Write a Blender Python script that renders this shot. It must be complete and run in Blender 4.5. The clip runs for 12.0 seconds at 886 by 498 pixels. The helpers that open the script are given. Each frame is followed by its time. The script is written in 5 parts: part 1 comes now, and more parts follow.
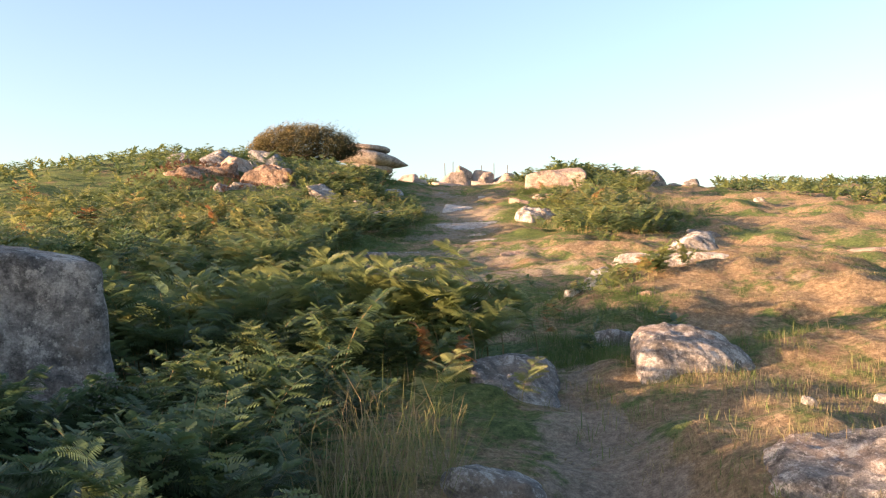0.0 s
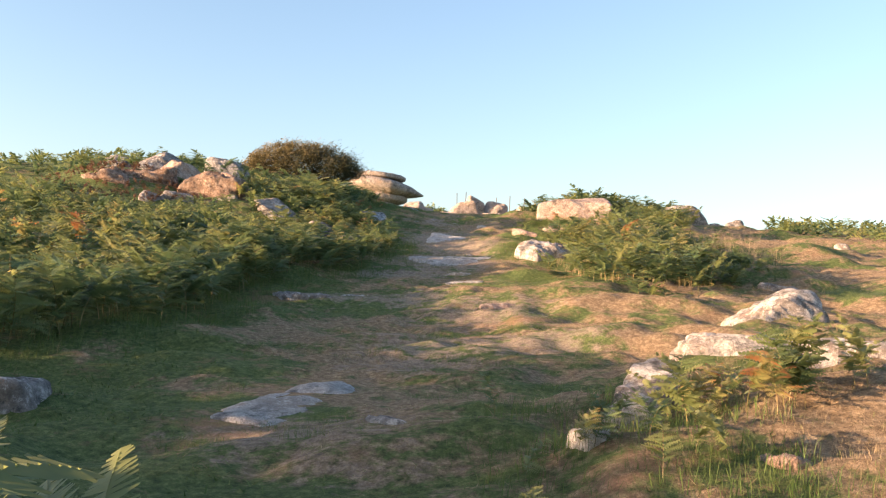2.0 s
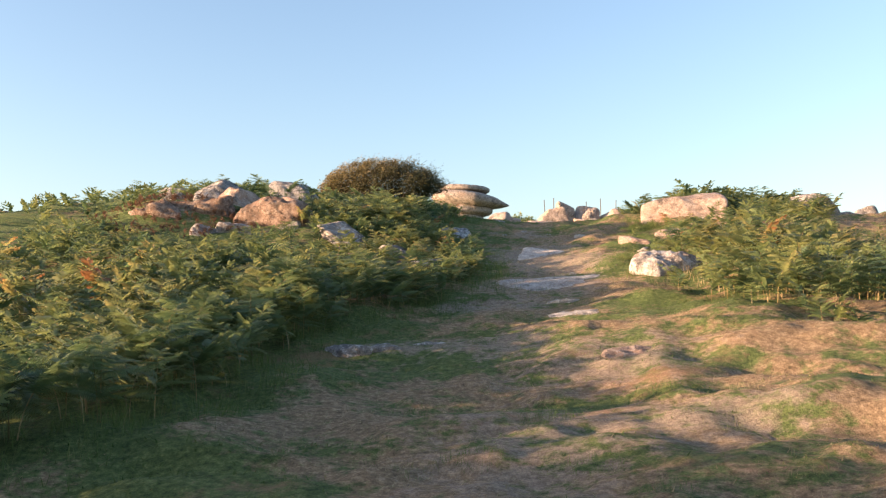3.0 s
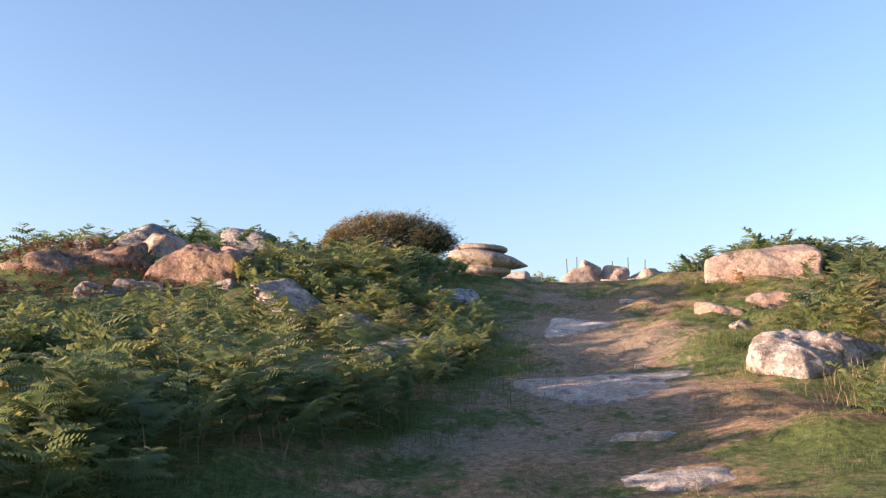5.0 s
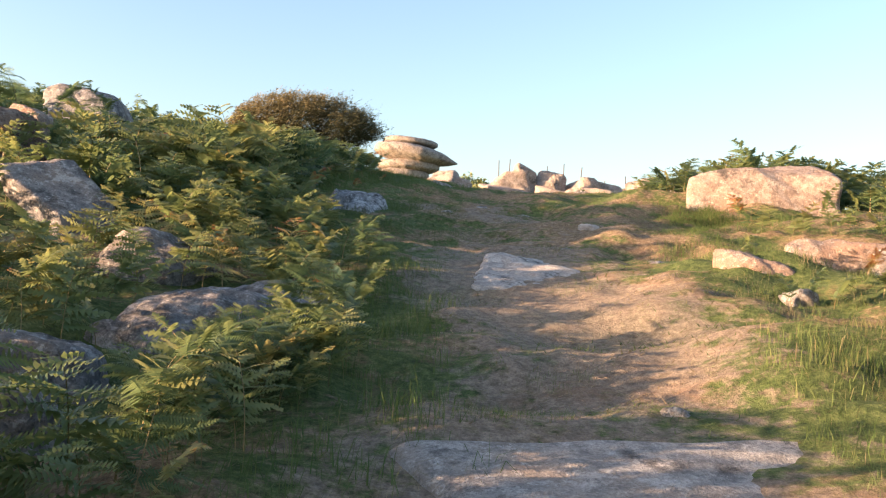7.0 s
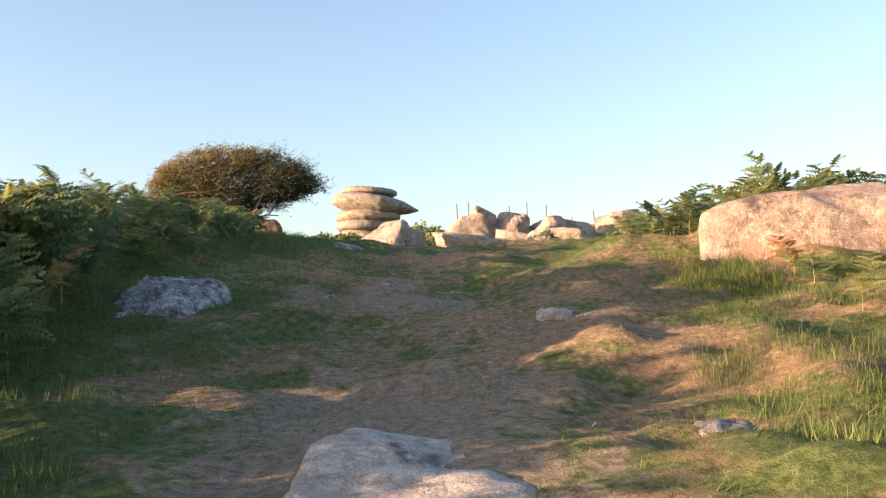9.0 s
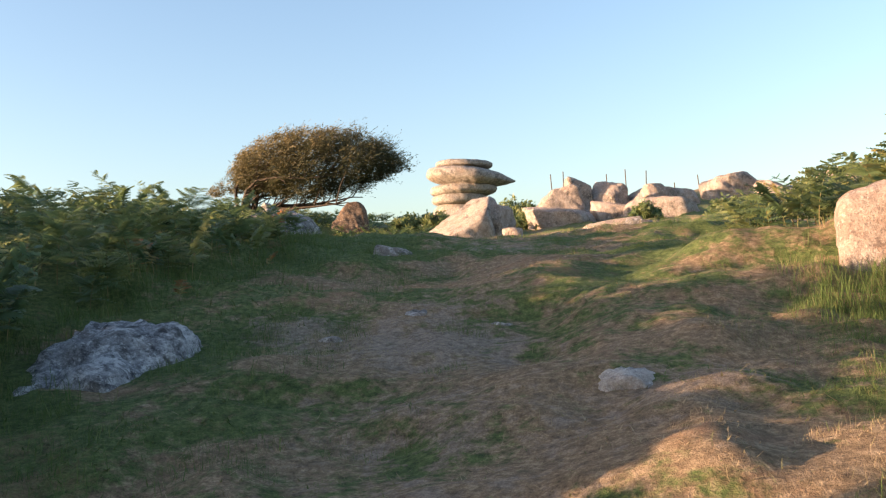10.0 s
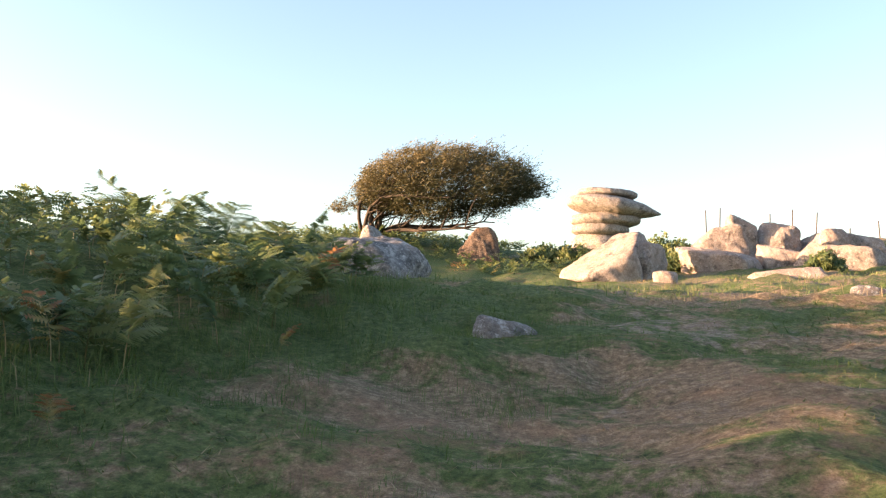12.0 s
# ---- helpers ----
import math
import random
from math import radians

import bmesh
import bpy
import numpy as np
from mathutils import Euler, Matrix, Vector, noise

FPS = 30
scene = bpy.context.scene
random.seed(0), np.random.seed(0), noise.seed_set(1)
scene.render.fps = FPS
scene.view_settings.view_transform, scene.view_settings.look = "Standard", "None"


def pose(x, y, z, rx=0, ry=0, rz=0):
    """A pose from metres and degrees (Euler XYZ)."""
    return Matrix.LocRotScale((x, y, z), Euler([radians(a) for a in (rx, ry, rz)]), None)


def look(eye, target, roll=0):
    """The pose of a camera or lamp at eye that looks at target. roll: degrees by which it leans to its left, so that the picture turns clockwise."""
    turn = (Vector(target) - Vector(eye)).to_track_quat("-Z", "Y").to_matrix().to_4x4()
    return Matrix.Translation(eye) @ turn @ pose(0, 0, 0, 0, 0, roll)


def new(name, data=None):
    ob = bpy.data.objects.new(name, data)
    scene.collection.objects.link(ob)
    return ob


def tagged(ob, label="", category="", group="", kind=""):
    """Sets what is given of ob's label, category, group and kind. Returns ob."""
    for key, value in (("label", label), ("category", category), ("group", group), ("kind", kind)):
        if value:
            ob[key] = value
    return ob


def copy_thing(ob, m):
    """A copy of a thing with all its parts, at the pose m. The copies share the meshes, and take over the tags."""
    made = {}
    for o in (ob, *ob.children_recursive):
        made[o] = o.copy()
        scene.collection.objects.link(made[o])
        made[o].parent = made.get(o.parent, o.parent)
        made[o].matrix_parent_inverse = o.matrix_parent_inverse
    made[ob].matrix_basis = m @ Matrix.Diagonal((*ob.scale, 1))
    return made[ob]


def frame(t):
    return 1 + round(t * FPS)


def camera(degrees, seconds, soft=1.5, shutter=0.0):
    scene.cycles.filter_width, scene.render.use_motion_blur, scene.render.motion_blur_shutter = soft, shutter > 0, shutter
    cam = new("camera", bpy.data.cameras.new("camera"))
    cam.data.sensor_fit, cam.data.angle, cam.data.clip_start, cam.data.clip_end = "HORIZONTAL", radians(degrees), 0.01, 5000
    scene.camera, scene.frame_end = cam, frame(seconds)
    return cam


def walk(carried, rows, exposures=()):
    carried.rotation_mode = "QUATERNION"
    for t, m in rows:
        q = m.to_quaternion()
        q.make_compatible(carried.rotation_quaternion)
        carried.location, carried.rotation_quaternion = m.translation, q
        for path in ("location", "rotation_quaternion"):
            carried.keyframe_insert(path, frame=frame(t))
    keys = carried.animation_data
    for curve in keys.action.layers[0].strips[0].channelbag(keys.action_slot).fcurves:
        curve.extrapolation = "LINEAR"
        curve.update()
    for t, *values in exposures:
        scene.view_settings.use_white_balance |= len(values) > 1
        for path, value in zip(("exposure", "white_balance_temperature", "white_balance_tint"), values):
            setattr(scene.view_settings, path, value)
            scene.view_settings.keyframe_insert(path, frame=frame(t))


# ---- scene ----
cam = camera(51.0, 12.0, 1.2)
PATH = [
    (0, (0.053, 0.071, 1.432), (0.056, 2.07, 1.508), -0.3),
    (0.5, (0.259, 1.701, 1.492), (0.38, 3.696, 1.562), -0.0),
    (1, (0.548, 3.413, 1.653), (0.64, 5.409, 1.731), 0.0),
    (1.5, (0.814, 4.983, 1.758), (0.819, 6.98, 1.866), -0.4),
    (2, (0.976, 6.775, 1.866), (0.938, 8.769, 2.015), 2.8),
    (2.5, (0.973, 8.573, 2.049), (0.754, 10.553, 2.231), 0.3),
    (2.7, (0.91, 9.185, 2.187), (0.667, 11.163, 2.352), -0.8),
    (4.3, (0.46, 14.509, 2.617), (0.328, 16.492, 2.835), -0.3),
    (4.5, (0.446, 15.128, 2.784), (0.338, 17.114, 2.998), -2.2),
    (5, (0.448, 16.681, 3.021), (0.184, 18.641, 3.322), -0.5),
    (5.5, (0.396, 17.998, 3.091), (0.124, 19.966, 3.318), 1.5),
    (6, (0.343, 19.444, 3.322), (0.154, 21.421, 3.555), -1.3),
    (6.5, (0.259, 20.697, 3.505), (0.094, 22.687, 3.62), 0.5),
    (7, (0.243, 21.986, 3.783), (0.138, 23.982, 3.861), 3.4),
    (7.2, (0.218, 22.507, 3.85), (0.129, 24.499, 4.015), 2.5),
    (8.8, (0.725, 26.903, 4.614), (0.655, 28.899, 4.709), -3.3),
    (9, (0.862, 27.49, 4.599), (0.816, 29.482, 4.776), -1.3),
    (9.5, (1.173, 28.707, 4.831), (1.161, 30.7, 4.998), -2.7),
    (10, (1.328, 29.97, 5.183), (1.059, 31.948, 5.304), -3.3),
    (10.5, (1.269, 31.089, 5.35), (0.867, 33.047, 5.411), 0.5),
    (11, (1.09, 32.35, 5.44), (0.587, 34.28, 5.59), -1.7),
    (11.5, (0.86, 33.532, 5.53), (0.202, 35.414, 5.685), 3.6),
    (12, (0.637, 34.453, 5.863), (0.085, 36.367, 6.039), 1.4),
]
EXPOSURES = [(0, 2.21, 6960, 13), (2.5, 2.06, 6660, 12), (4.4, 1.91, 6260, 14), (5, 1.86, 5960, 17), (5.6, 1.86, 6060, 16), (6.2, 2.01, 6560, 13), (7, 2.21, 6710, 12), (9, 2.11, 6910, 14), (9.6, 2.01, 6660, 12), (10.2, 2.01, 6610, 11), (11, 2.31, 6760, 13), (12, 2.46, 6960, 15)]
walk(cam, [(t, look(eye, target, roll)) for t, eye, target, roll in PATH], EXPOSURES)

# ---------------------------------------------------------------- sun and sky
SUN_FROM = Vector((-0.94, -0.34, 0.0)).normalized()
SUN_HEIGHT = radians(6.2)
to_sun = Vector((SUN_FROM.x * math.cos(SUN_HEIGHT), SUN_FROM.y * math.cos(SUN_HEIGHT), math.sin(SUN_HEIGHT)))
world = bpy.data.worlds.new("evening_sky")
scene.world = world
world.use_nodes = True
sky = world.node_tree.nodes.new("ShaderNodeTexSky")
sky.sky_type = "NISHITA"
sky.sun_disc = False
sky.sun_elevation = SUN_HEIGHT
sky.sun_rotation = math.atan2(SUN_FROM.x, SUN_FROM.y)
sky.altitude = 200
sky.air_density, sky.dust_density, sky.ozone_density = 1.0, 2.0, 1.7
backdrop = world.node_tree.nodes["Background"]
backdrop.inputs["Strength"].default_value = 0.13
cool = world.node_tree.nodes.new("ShaderNodeMix")
cool.data_type, cool.blend_type = "RGBA", "MULTIPLY"
cool.inputs[0].default_value, cool.inputs[7].default_value = 1.0, (1.0, 0.955, 1.0, 1.0)
world.node_tree.links.new(sky.outputs["Color"], cool.inputs[6])
world.node_tree.links.new(cool.outputs[2], backdrop.inputs["Color"])
sun_data = bpy.data.lights.new("sun", "SUN")
sun_data.energy, sun_data.angle, sun_data.color = 5.0, radians(0.6), (1.0, 0.655, 0.41)
sun = new("sun", sun_data)
sun.matrix_world = look((0, 0, 60), Vector((0, 0, 60)) - to_sun)


# ---------------------------------------------------------------- materials
def material(name, roughness=0.9):
    m = bpy.data.materials.new(name)
    m.use_nodes = True
    nt = m.node_tree
    bsdf = nt.nodes["Principled BSDF"]
    bsdf.inputs["Roughness"].default_value = roughness
    bsdf.inputs["Specular IOR Level"].default_value = 0.25
    return m, nt, bsdf


def node(nt, kind, **values):
    n = nt.nodes.new(kind)
    for key, value in values.items():
        n.inputs[key.replace("_", " ")].default_value = value
    return n


def place_of(nt):
    return nt.nodes.new("ShaderNodeTexCoord").outputs["Object"]


def noise_tex(nt, where, scale, detail=4.0, rough=0.6):
    n = node(nt, "ShaderNodeTexNoise", Scale=scale, Detail=detail, Roughness=rough)
    nt.links.new(where, n.inputs["Vector"])
    return n.outputs["Fac"]


def ramp(nt, fac, *stops):
    r = nt.nodes.new("ShaderNodeValToRGB")
    while len(r.color_ramp.elements) < len(stops):
        r.color_ramp.elements.new(0.5)
    for e, (at, colour) in zip(r.color_ramp.elements, stops):
        e.position, e.color = at, (*colour, 1.0) if isinstance(colour, tuple) else (colour, colour, colour, 1.0)
    nt.links.new(fac, r.inputs["Fac"])
    return r.outputs["Color"]


def between(nt, value, lo, hi):
    """0 below lo, 1 above hi."""
    n = node(nt, "ShaderNodeMapRange")
    n.inputs["From Min"].default_value, n.inputs["From Max"].default_value = lo, hi
    nt.links.new(value, n.inputs["Value"])
    return n.outputs["Result"]


def blend(nt, fac, a, b, how="MIX"):
    m = nt.nodes.new("ShaderNodeMix")
    m.data_type, m.blend_type = "RGBA", how
    for value, socket in ((fac, m.inputs[0]), (a, m.inputs[6]), (b, m.inputs[7])):
        if isinstance(value, bpy.types.NodeSocket):
            nt.links.new(value, socket)
        elif isinstance(value, tuple):
            socket.default_value = (*value, 1.0)
        else:
            socket.default_value = value
    return m.outputs[2]


def bump(nt, bsdf, height, strength, distance):
    b = node(nt, "ShaderNodeBump", Strength=strength, Distance=distance)
    nt.links.new(height, b.inputs["Height"])
    nt.links.new(b.outputs["Normal"], bsdf.inputs["Normal"])


def granite(name, dark, mid, pale, lichen, lichen_from, rust, scale=1.0):
    """Coarse weathered granite with pale lichen crusts, dark stains and rusty bloom."""
    m, nt, bsdf = material(name, 0.92)
    where = place_of(nt)
    broad, medium, grain = noise_tex(nt, where, 1.3 * scale, 5), noise_tex(nt, where, 6 * scale, 6, 0.7), noise_tex(nt, where, 60 * scale, 3, 0.7)
    colour = ramp(nt, medium, (0.36, dark), (0.5, mid), (0.64, pale))
    colour = blend(nt, ramp(nt, broad, (0.5, 0.0), (0.68, 1.0)), colour, rust)
    crust = noise_tex(nt, where, 3.4 * scale, 9, 0.78)
    colour = blend(nt, ramp(nt, crust, (lichen_from, 0.0), (lichen_from + 0.06, 0.85)), colour, lichen)
    spots = noise_tex(nt, where, 17 * scale, 5, 0.7)
    colour = blend(nt, ramp(nt, spots, (0.56, 0.0), (0.62, 0.7)), colour, lichen)
    colour = blend(nt, ramp(nt, spots, (0.36, 0.75), (0.43, 0.0)), colour, dark)
    stain = noise_tex(nt, where, 2.3 * scale, 8, 0.75)
    colour = blend(nt, ramp(nt, stain, (0.36, 0.8), (0.45, 0.0)), colour, (0.065, 0.06, 0.055))
    colour = blend(nt, 0.45, colour, ramp(nt, grain, (0.3, 0.2), (0.7, 0.85)), "OVERLAY")
    nt.links.new(colour, bsdf.inputs["Base Color"])
    pits = noise_tex(nt, where, 22 * scale, 6, 0.75)
    relief = blend(nt, 0.5, blend(nt, 0.35, medium, grain), pits)
    bump(nt, bsdf, relief, 1.0, 0.11 / scale)
    return m


GREY = granite("lichen_granite", (0.10, 0.10, 0.102), (0.25, 0.24, 0.238), (0.38, 0.365, 0.355), (0.54, 0.52, 0.50), 0.535, (0.28, 0.225, 0.185))
WHITE = granite("pale_lichen_granite", (0.12, 0.115, 0.11), (0.29, 0.27, 0.255), (0.44, 0.41, 0.385), (0.62, 0.585, 0.55), 0.495, (0.30, 0.225, 0.18))
CRUST = granite("crusted_lichen_granite", (0.115, 0.105, 0.10), (0.26, 0.235, 0.22), (0.39, 0.355, 0.33), (0.58, 0.55, 0.52), 0.53, (0.30, 0.22, 0.175), 1.9)
BLUE = granite("blue_grey_lichen_granite", (0.055, 0.055, 0.062), (0.25, 0.255, 0.27), (0.42, 0.425, 0.44), (0.62, 0.62, 0.625), 0.52, (0.27, 0.25, 0.235), 1.7)
SLAB = granite("worn_bedrock_granite", (0.235, 0.228, 0.224), (0.40, 0.386, 0.373), (0.52, 0.503, 0.487), (0.62, 0.597, 0.575), 0.55, (0.37, 0.31, 0.26))
PALE = granite("pale_bedrock_granite", (0.30, 0.29, 0.285), (0.47, 0.455, 0.44), (0.57, 0.552, 0.535), (0.66, 0.64, 0.615), 0.53, (0.47, 0.40, 0.345))
PINK = granite("weathered_granite", (0.21, 0.16, 0.137), (0.36, 0.28, 0.236), (0.46, 0.38, 0.33), (0.55, 0.48, 0.42), 0.57, (0.38, 0.24, 0.175))
RUSTY = granite("heather_stained_granite", (0.085, 0.06, 0.048), (0.225, 0.155, 0.118), (0.33, 0.25, 0.20), (0.41, 0.345, 0.29), 0.58, (0.25, 0.145, 0.092))
# darker copy of RUSTY: brown stone with its face's shade mixed into the colour
UMBER_SHADED = granite("shaded_umber_granite", (0.06, 0.045, 0.036), (0.15, 0.105, 0.08), (0.24, 0.18, 0.14), (0.32, 0.27, 0.225), 0.60, (0.18, 0.105, 0.065))
TUMBLE = granite("pale_tumbled_granite", (0.24, 0.195, 0.17), (0.38, 0.32, 0.285), (0.46, 0.40, 0.36), (0.54, 0.48, 0.435), 0.58, (0.40, 0.30, 0.245), 0.45)
TOR = granite("tor_granite", (0.15, 0.128, 0.112), (0.31, 0.27, 0.24), (0.42, 0.375, 0.335), (0.48, 0.435, 0.39), 0.60, (0.31, 0.235, 0.185), 0.35)


def turf_material():
    m, nt, bsdf = material("dry_turf", 0.95)
    where = place_of(nt)
    clumps, fine, blades = noise_tex(nt, where, 5.2, 6, 0.7), noise_tex(nt, where, 17, 5, 0.7), noise_tex(nt, where, 70, 4, 0.75)
    green = ramp(nt, fine, (0.3, (0.032, 0.052, 0.016)), (0.5, (0.088, 0.124, 0.038)), (0.7, (0.175, 0.206, 0.075)))
    straw = ramp(nt, fine, (0.28, (0.10, 0.07, 0.042)), (0.5, (0.25, 0.178, 0.108)), (0.72, (0.44, 0.335, 0.215)))
    soil = ramp(nt, fine, (0.3, (0.15, 0.118, 0.092)), (0.7, (0.38, 0.312, 0.245)))
    dry = nt.nodes.new("ShaderNodeAttribute")
    dry.attribute_name = "dry"
    wear = nt.nodes.new("ShaderNodeAttribute")
    wear.attribute_name = "wear"
    mixed = nt.nodes.new("ShaderNodeMath")
    mixed.operation = "MULTIPLY_ADD"
    nt.links.new(clumps, mixed.inputs[0])
    mixed.inputs[1].default_value = 2.9
    nt.links.new(dry.outputs["Fac"], mixed.inputs[2])
    colour = blend(nt, between(nt, mixed.outputs[0], 1.78, 2.22), green, straw)
    worn = nt.nodes.new("ShaderNodeMath")
    worn.operation = "MULTIPLY_ADD"
    nt.links.new(clumps, worn.inputs[0])
    worn.inputs[1].default_value = 0.9
    nt.links.new(wear.outputs["Fac"], worn.inputs[2])
    colour = blend(nt, ramp(nt, worn.outputs[0], (0.74, 0.0), (0.88, 0.85)), colour, soil)
    heath = noise_tex(nt, where, 0.8, 7, 0.75)
    colour = blend(nt, ramp(nt, heath, (0.56, 0.0), (0.66, 0.6)), colour, (0.27, 0.16, 0.1))
    colour = blend(nt, 0.5, colour, ramp(nt, blades, (0.3, 0.15), (0.7, 0.9)), "OVERLAY")
    nt.links.new(colour, bsdf.inputs["Base Color"])
    bump(nt, bsdf, blend(nt, 0.5, clumps, blades), 1.0, 0.05)
    return m


def leaf_material(name, *stops, gloss=0.5, through_light=0.35, shine=0.25):
    """Thin leaves: the tint attribute picks the colour, and some light comes through."""
    m, nt, bsdf = material(name, gloss)
    bsdf.inputs["Specular IOR Level"].default_value = shine
    tint = nt.nodes.new("ShaderNodeAttribute")
    tint.attribute_name = "tint"
    colour = ramp(nt, tint.outputs["Fac"], *stops)
    mottle = noise_tex(nt, place_of(nt), 9, 3)
    colour = blend(nt, 0.3, colour, ramp(nt, mottle, (0.3, 0.25), (0.7, 0.75)), "OVERLAY")
    nt.links.new(colour, bsdf.inputs["Base Color"])
    thin = nt.nodes.new("ShaderNodeBsdfTranslucent")
    nt.links.new(colour, thin.inputs["Color"])
    both = nt.nodes.new("ShaderNodeMixShader")
    both.inputs[0].default_value = through_light
    nt.links.new(bsdf.outputs[0], both.inputs[1])
    nt.links.new(thin.outputs[0], both.inputs[2])
    nt.links.new(both.outputs[0], nt.nodes["Material Output"].inputs["Surface"])
    return m


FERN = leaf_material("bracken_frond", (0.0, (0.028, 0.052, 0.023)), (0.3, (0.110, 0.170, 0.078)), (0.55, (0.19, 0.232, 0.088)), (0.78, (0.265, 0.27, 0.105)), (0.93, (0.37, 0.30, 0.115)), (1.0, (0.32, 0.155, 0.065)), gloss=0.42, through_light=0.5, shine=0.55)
HEATH = leaf_material("withered_heath", (0.0, (0.11, 0.062, 0.04)), (1.0, (0.21, 0.125, 0.085)), gloss=0.8, through_light=0.2)
STALK = leaf_material("bracken_stalk", (0.0, (0.10, 0.095, 0.035)), (0.6, (0.19, 0.15, 0.065)), (1.0, (0.34, 0.25, 0.13)), through_light=0.05)
GRASS = leaf_material("grass_blade", (0.0, (0.08, 0.134, 0.038)), (0.38, (0.15, 0.194, 0.065)), (0.62, (0.25, 0.202, 0.112)), (1.0, (0.40, 0.315, 0.20)), gloss=0.8)
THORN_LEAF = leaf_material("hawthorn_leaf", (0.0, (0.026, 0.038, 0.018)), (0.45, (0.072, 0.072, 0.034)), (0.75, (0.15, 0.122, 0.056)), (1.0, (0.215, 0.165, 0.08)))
TURF = turf_material()


def bark_material(name, dark, pale, scale):
    m, nt, bsdf = material(name, 0.9)
    where = place_of(nt)
    grain = noise_tex(nt, where, scale, 6, 0.7)
    nt.links.new(ramp(nt, grain, (0.3, dark), (0.7, pale)), bsdf.inputs["Base Color"])
    bump(nt, bsdf, grain, 0.7, 0.03)
    return m


BARK = bark_material("hawthorn_bark", (0.03, 0.024, 0.02), (0.10, 0.08, 0.064), 9)
POST_WOOD = bark_material("weathered_post_wood", (0.045, 0.035, 0.028), (0.14, 0.11, 0.09), 12)


# ---------------------------------------------------------------- mesh helpers
def mesh_of(name, verts, faces, mat, smooth=False, **attributes):
    """A mesh from arrays of places and of faces with one number of corners."""
    verts, faces = np.asarray(verts, np.float32), np.asarray(faces, np.int32)
    me = bpy.data.meshes.new(name)
    k = faces.shape[1]
    me.vertices.add(len(verts))
    me.vertices.foreach_set("co", verts.ravel())
    me.loops.add(faces.size)
    me.loops.foreach_set("vertex_index", faces.ravel())
    me.polygons.add(len(faces))
    me.polygons.foreach_set("loop_start", np.arange(0, faces.size, k, dtype=np.int32))
    me.polygons.foreach_set("use_smooth", np.full(len(faces), smooth))
    for key, values in attributes.items():
        me.attributes.new(key, "FLOAT", "POINT").data.foreach_set("value", np.asarray(values, np.float32))
    me.materials.append(mat)
    me.update(calc_edges=True)
    me.validate()
    return me


def part(name, mesh, parent, label=""):
    ob = new(name, mesh)
    ob.parent = parent
    return tagged(ob, label)


def stuff(name, verts, faces, mat, label, category, **attributes):
    ob = new(name, mesh_of(name, verts, faces, mat, **attributes))
    return tagged(ob, label, category, kind="stuff")


# ---------------------------------------------------------------- terrain
PROFILE_Y = [-3500, -600, -120, -30, -10, 0, 5, 9, 14.5, 18, 20.7, 22.5, 26.9, 31, 35.4, 37.6, 41.5, 48, 55, 64, 68, 72, 76, 80, 84, 90, 100, 130, 165, 200, 260, 600, 3500]
PROFILE_Z = [-60, -45, -11, -2.6, -0.6, 0.1, 0.45, 0.8, 1.25, 1.72, 2.15, 2.47, 3.2, 3.95, 4.72, 5.13, 5.85, 6.4, 6.85, 7.5, 7.85, 8.4, 8.9, 9.55, 10.1, 10.5, 10.0, 9.0, 9.5, 8.0, 2.0, -40, -60]
# bare bedrock in the path: place and half size
BARE_SLABS = [(-0.25, 13.6, 0.5, 1.0), (0.9, 25.55, 1.1, 0.65), (0.5, 31.0, 0.65, 1.0), (-1.1, 20.6, 0.7, 0.3), (1.5, 22.7, 0.8, 0.4), (0.98, 23.75, 0.35, 0.3), (-1.72, 36.25, 0.5, 0.8)]


def lattice(ix, iy, seed):
    """A fixed pseudo-random number from 0 to 1 for each whole-number place."""
    n = (ix.astype(np.int64) * 374761393 + iy.astype(np.int64) * 668265263 + seed * 974634777) & 0x7FFFFFFF
    n = ((n ^ (n >> 13)) * 1274126177) & 0x7FFFFFFF
    return ((n ^ (n >> 16)) & 0xFFFF) / 65535.0


def value_noise(x, y, seed=0):
    x, y = np.asarray(x, float), np.asarray(y, float)
    ix, iy = np.floor(x), np.floor(y)
    fx, fy = x - ix, y - iy
    fx, fy = fx * fx * (3 - 2 * fx), fy * fy * (3 - 2 * fy)
    a, b = lattice(ix, iy, seed), lattice(ix + 1, iy, seed)
    c, d = lattice(ix, iy + 1, seed), lattice(ix + 1, iy + 1, seed)
    return (a + (b - a) * fx) * (1 - fy) + (c + (d - c) * fx) * fy - 0.5


def hump(x, y, cx, cy, sx, sy, h):
    return h * np.exp(-0.5 * (((x - cx) / sx) ** 2 + ((y - cy) / sy) ** 2))


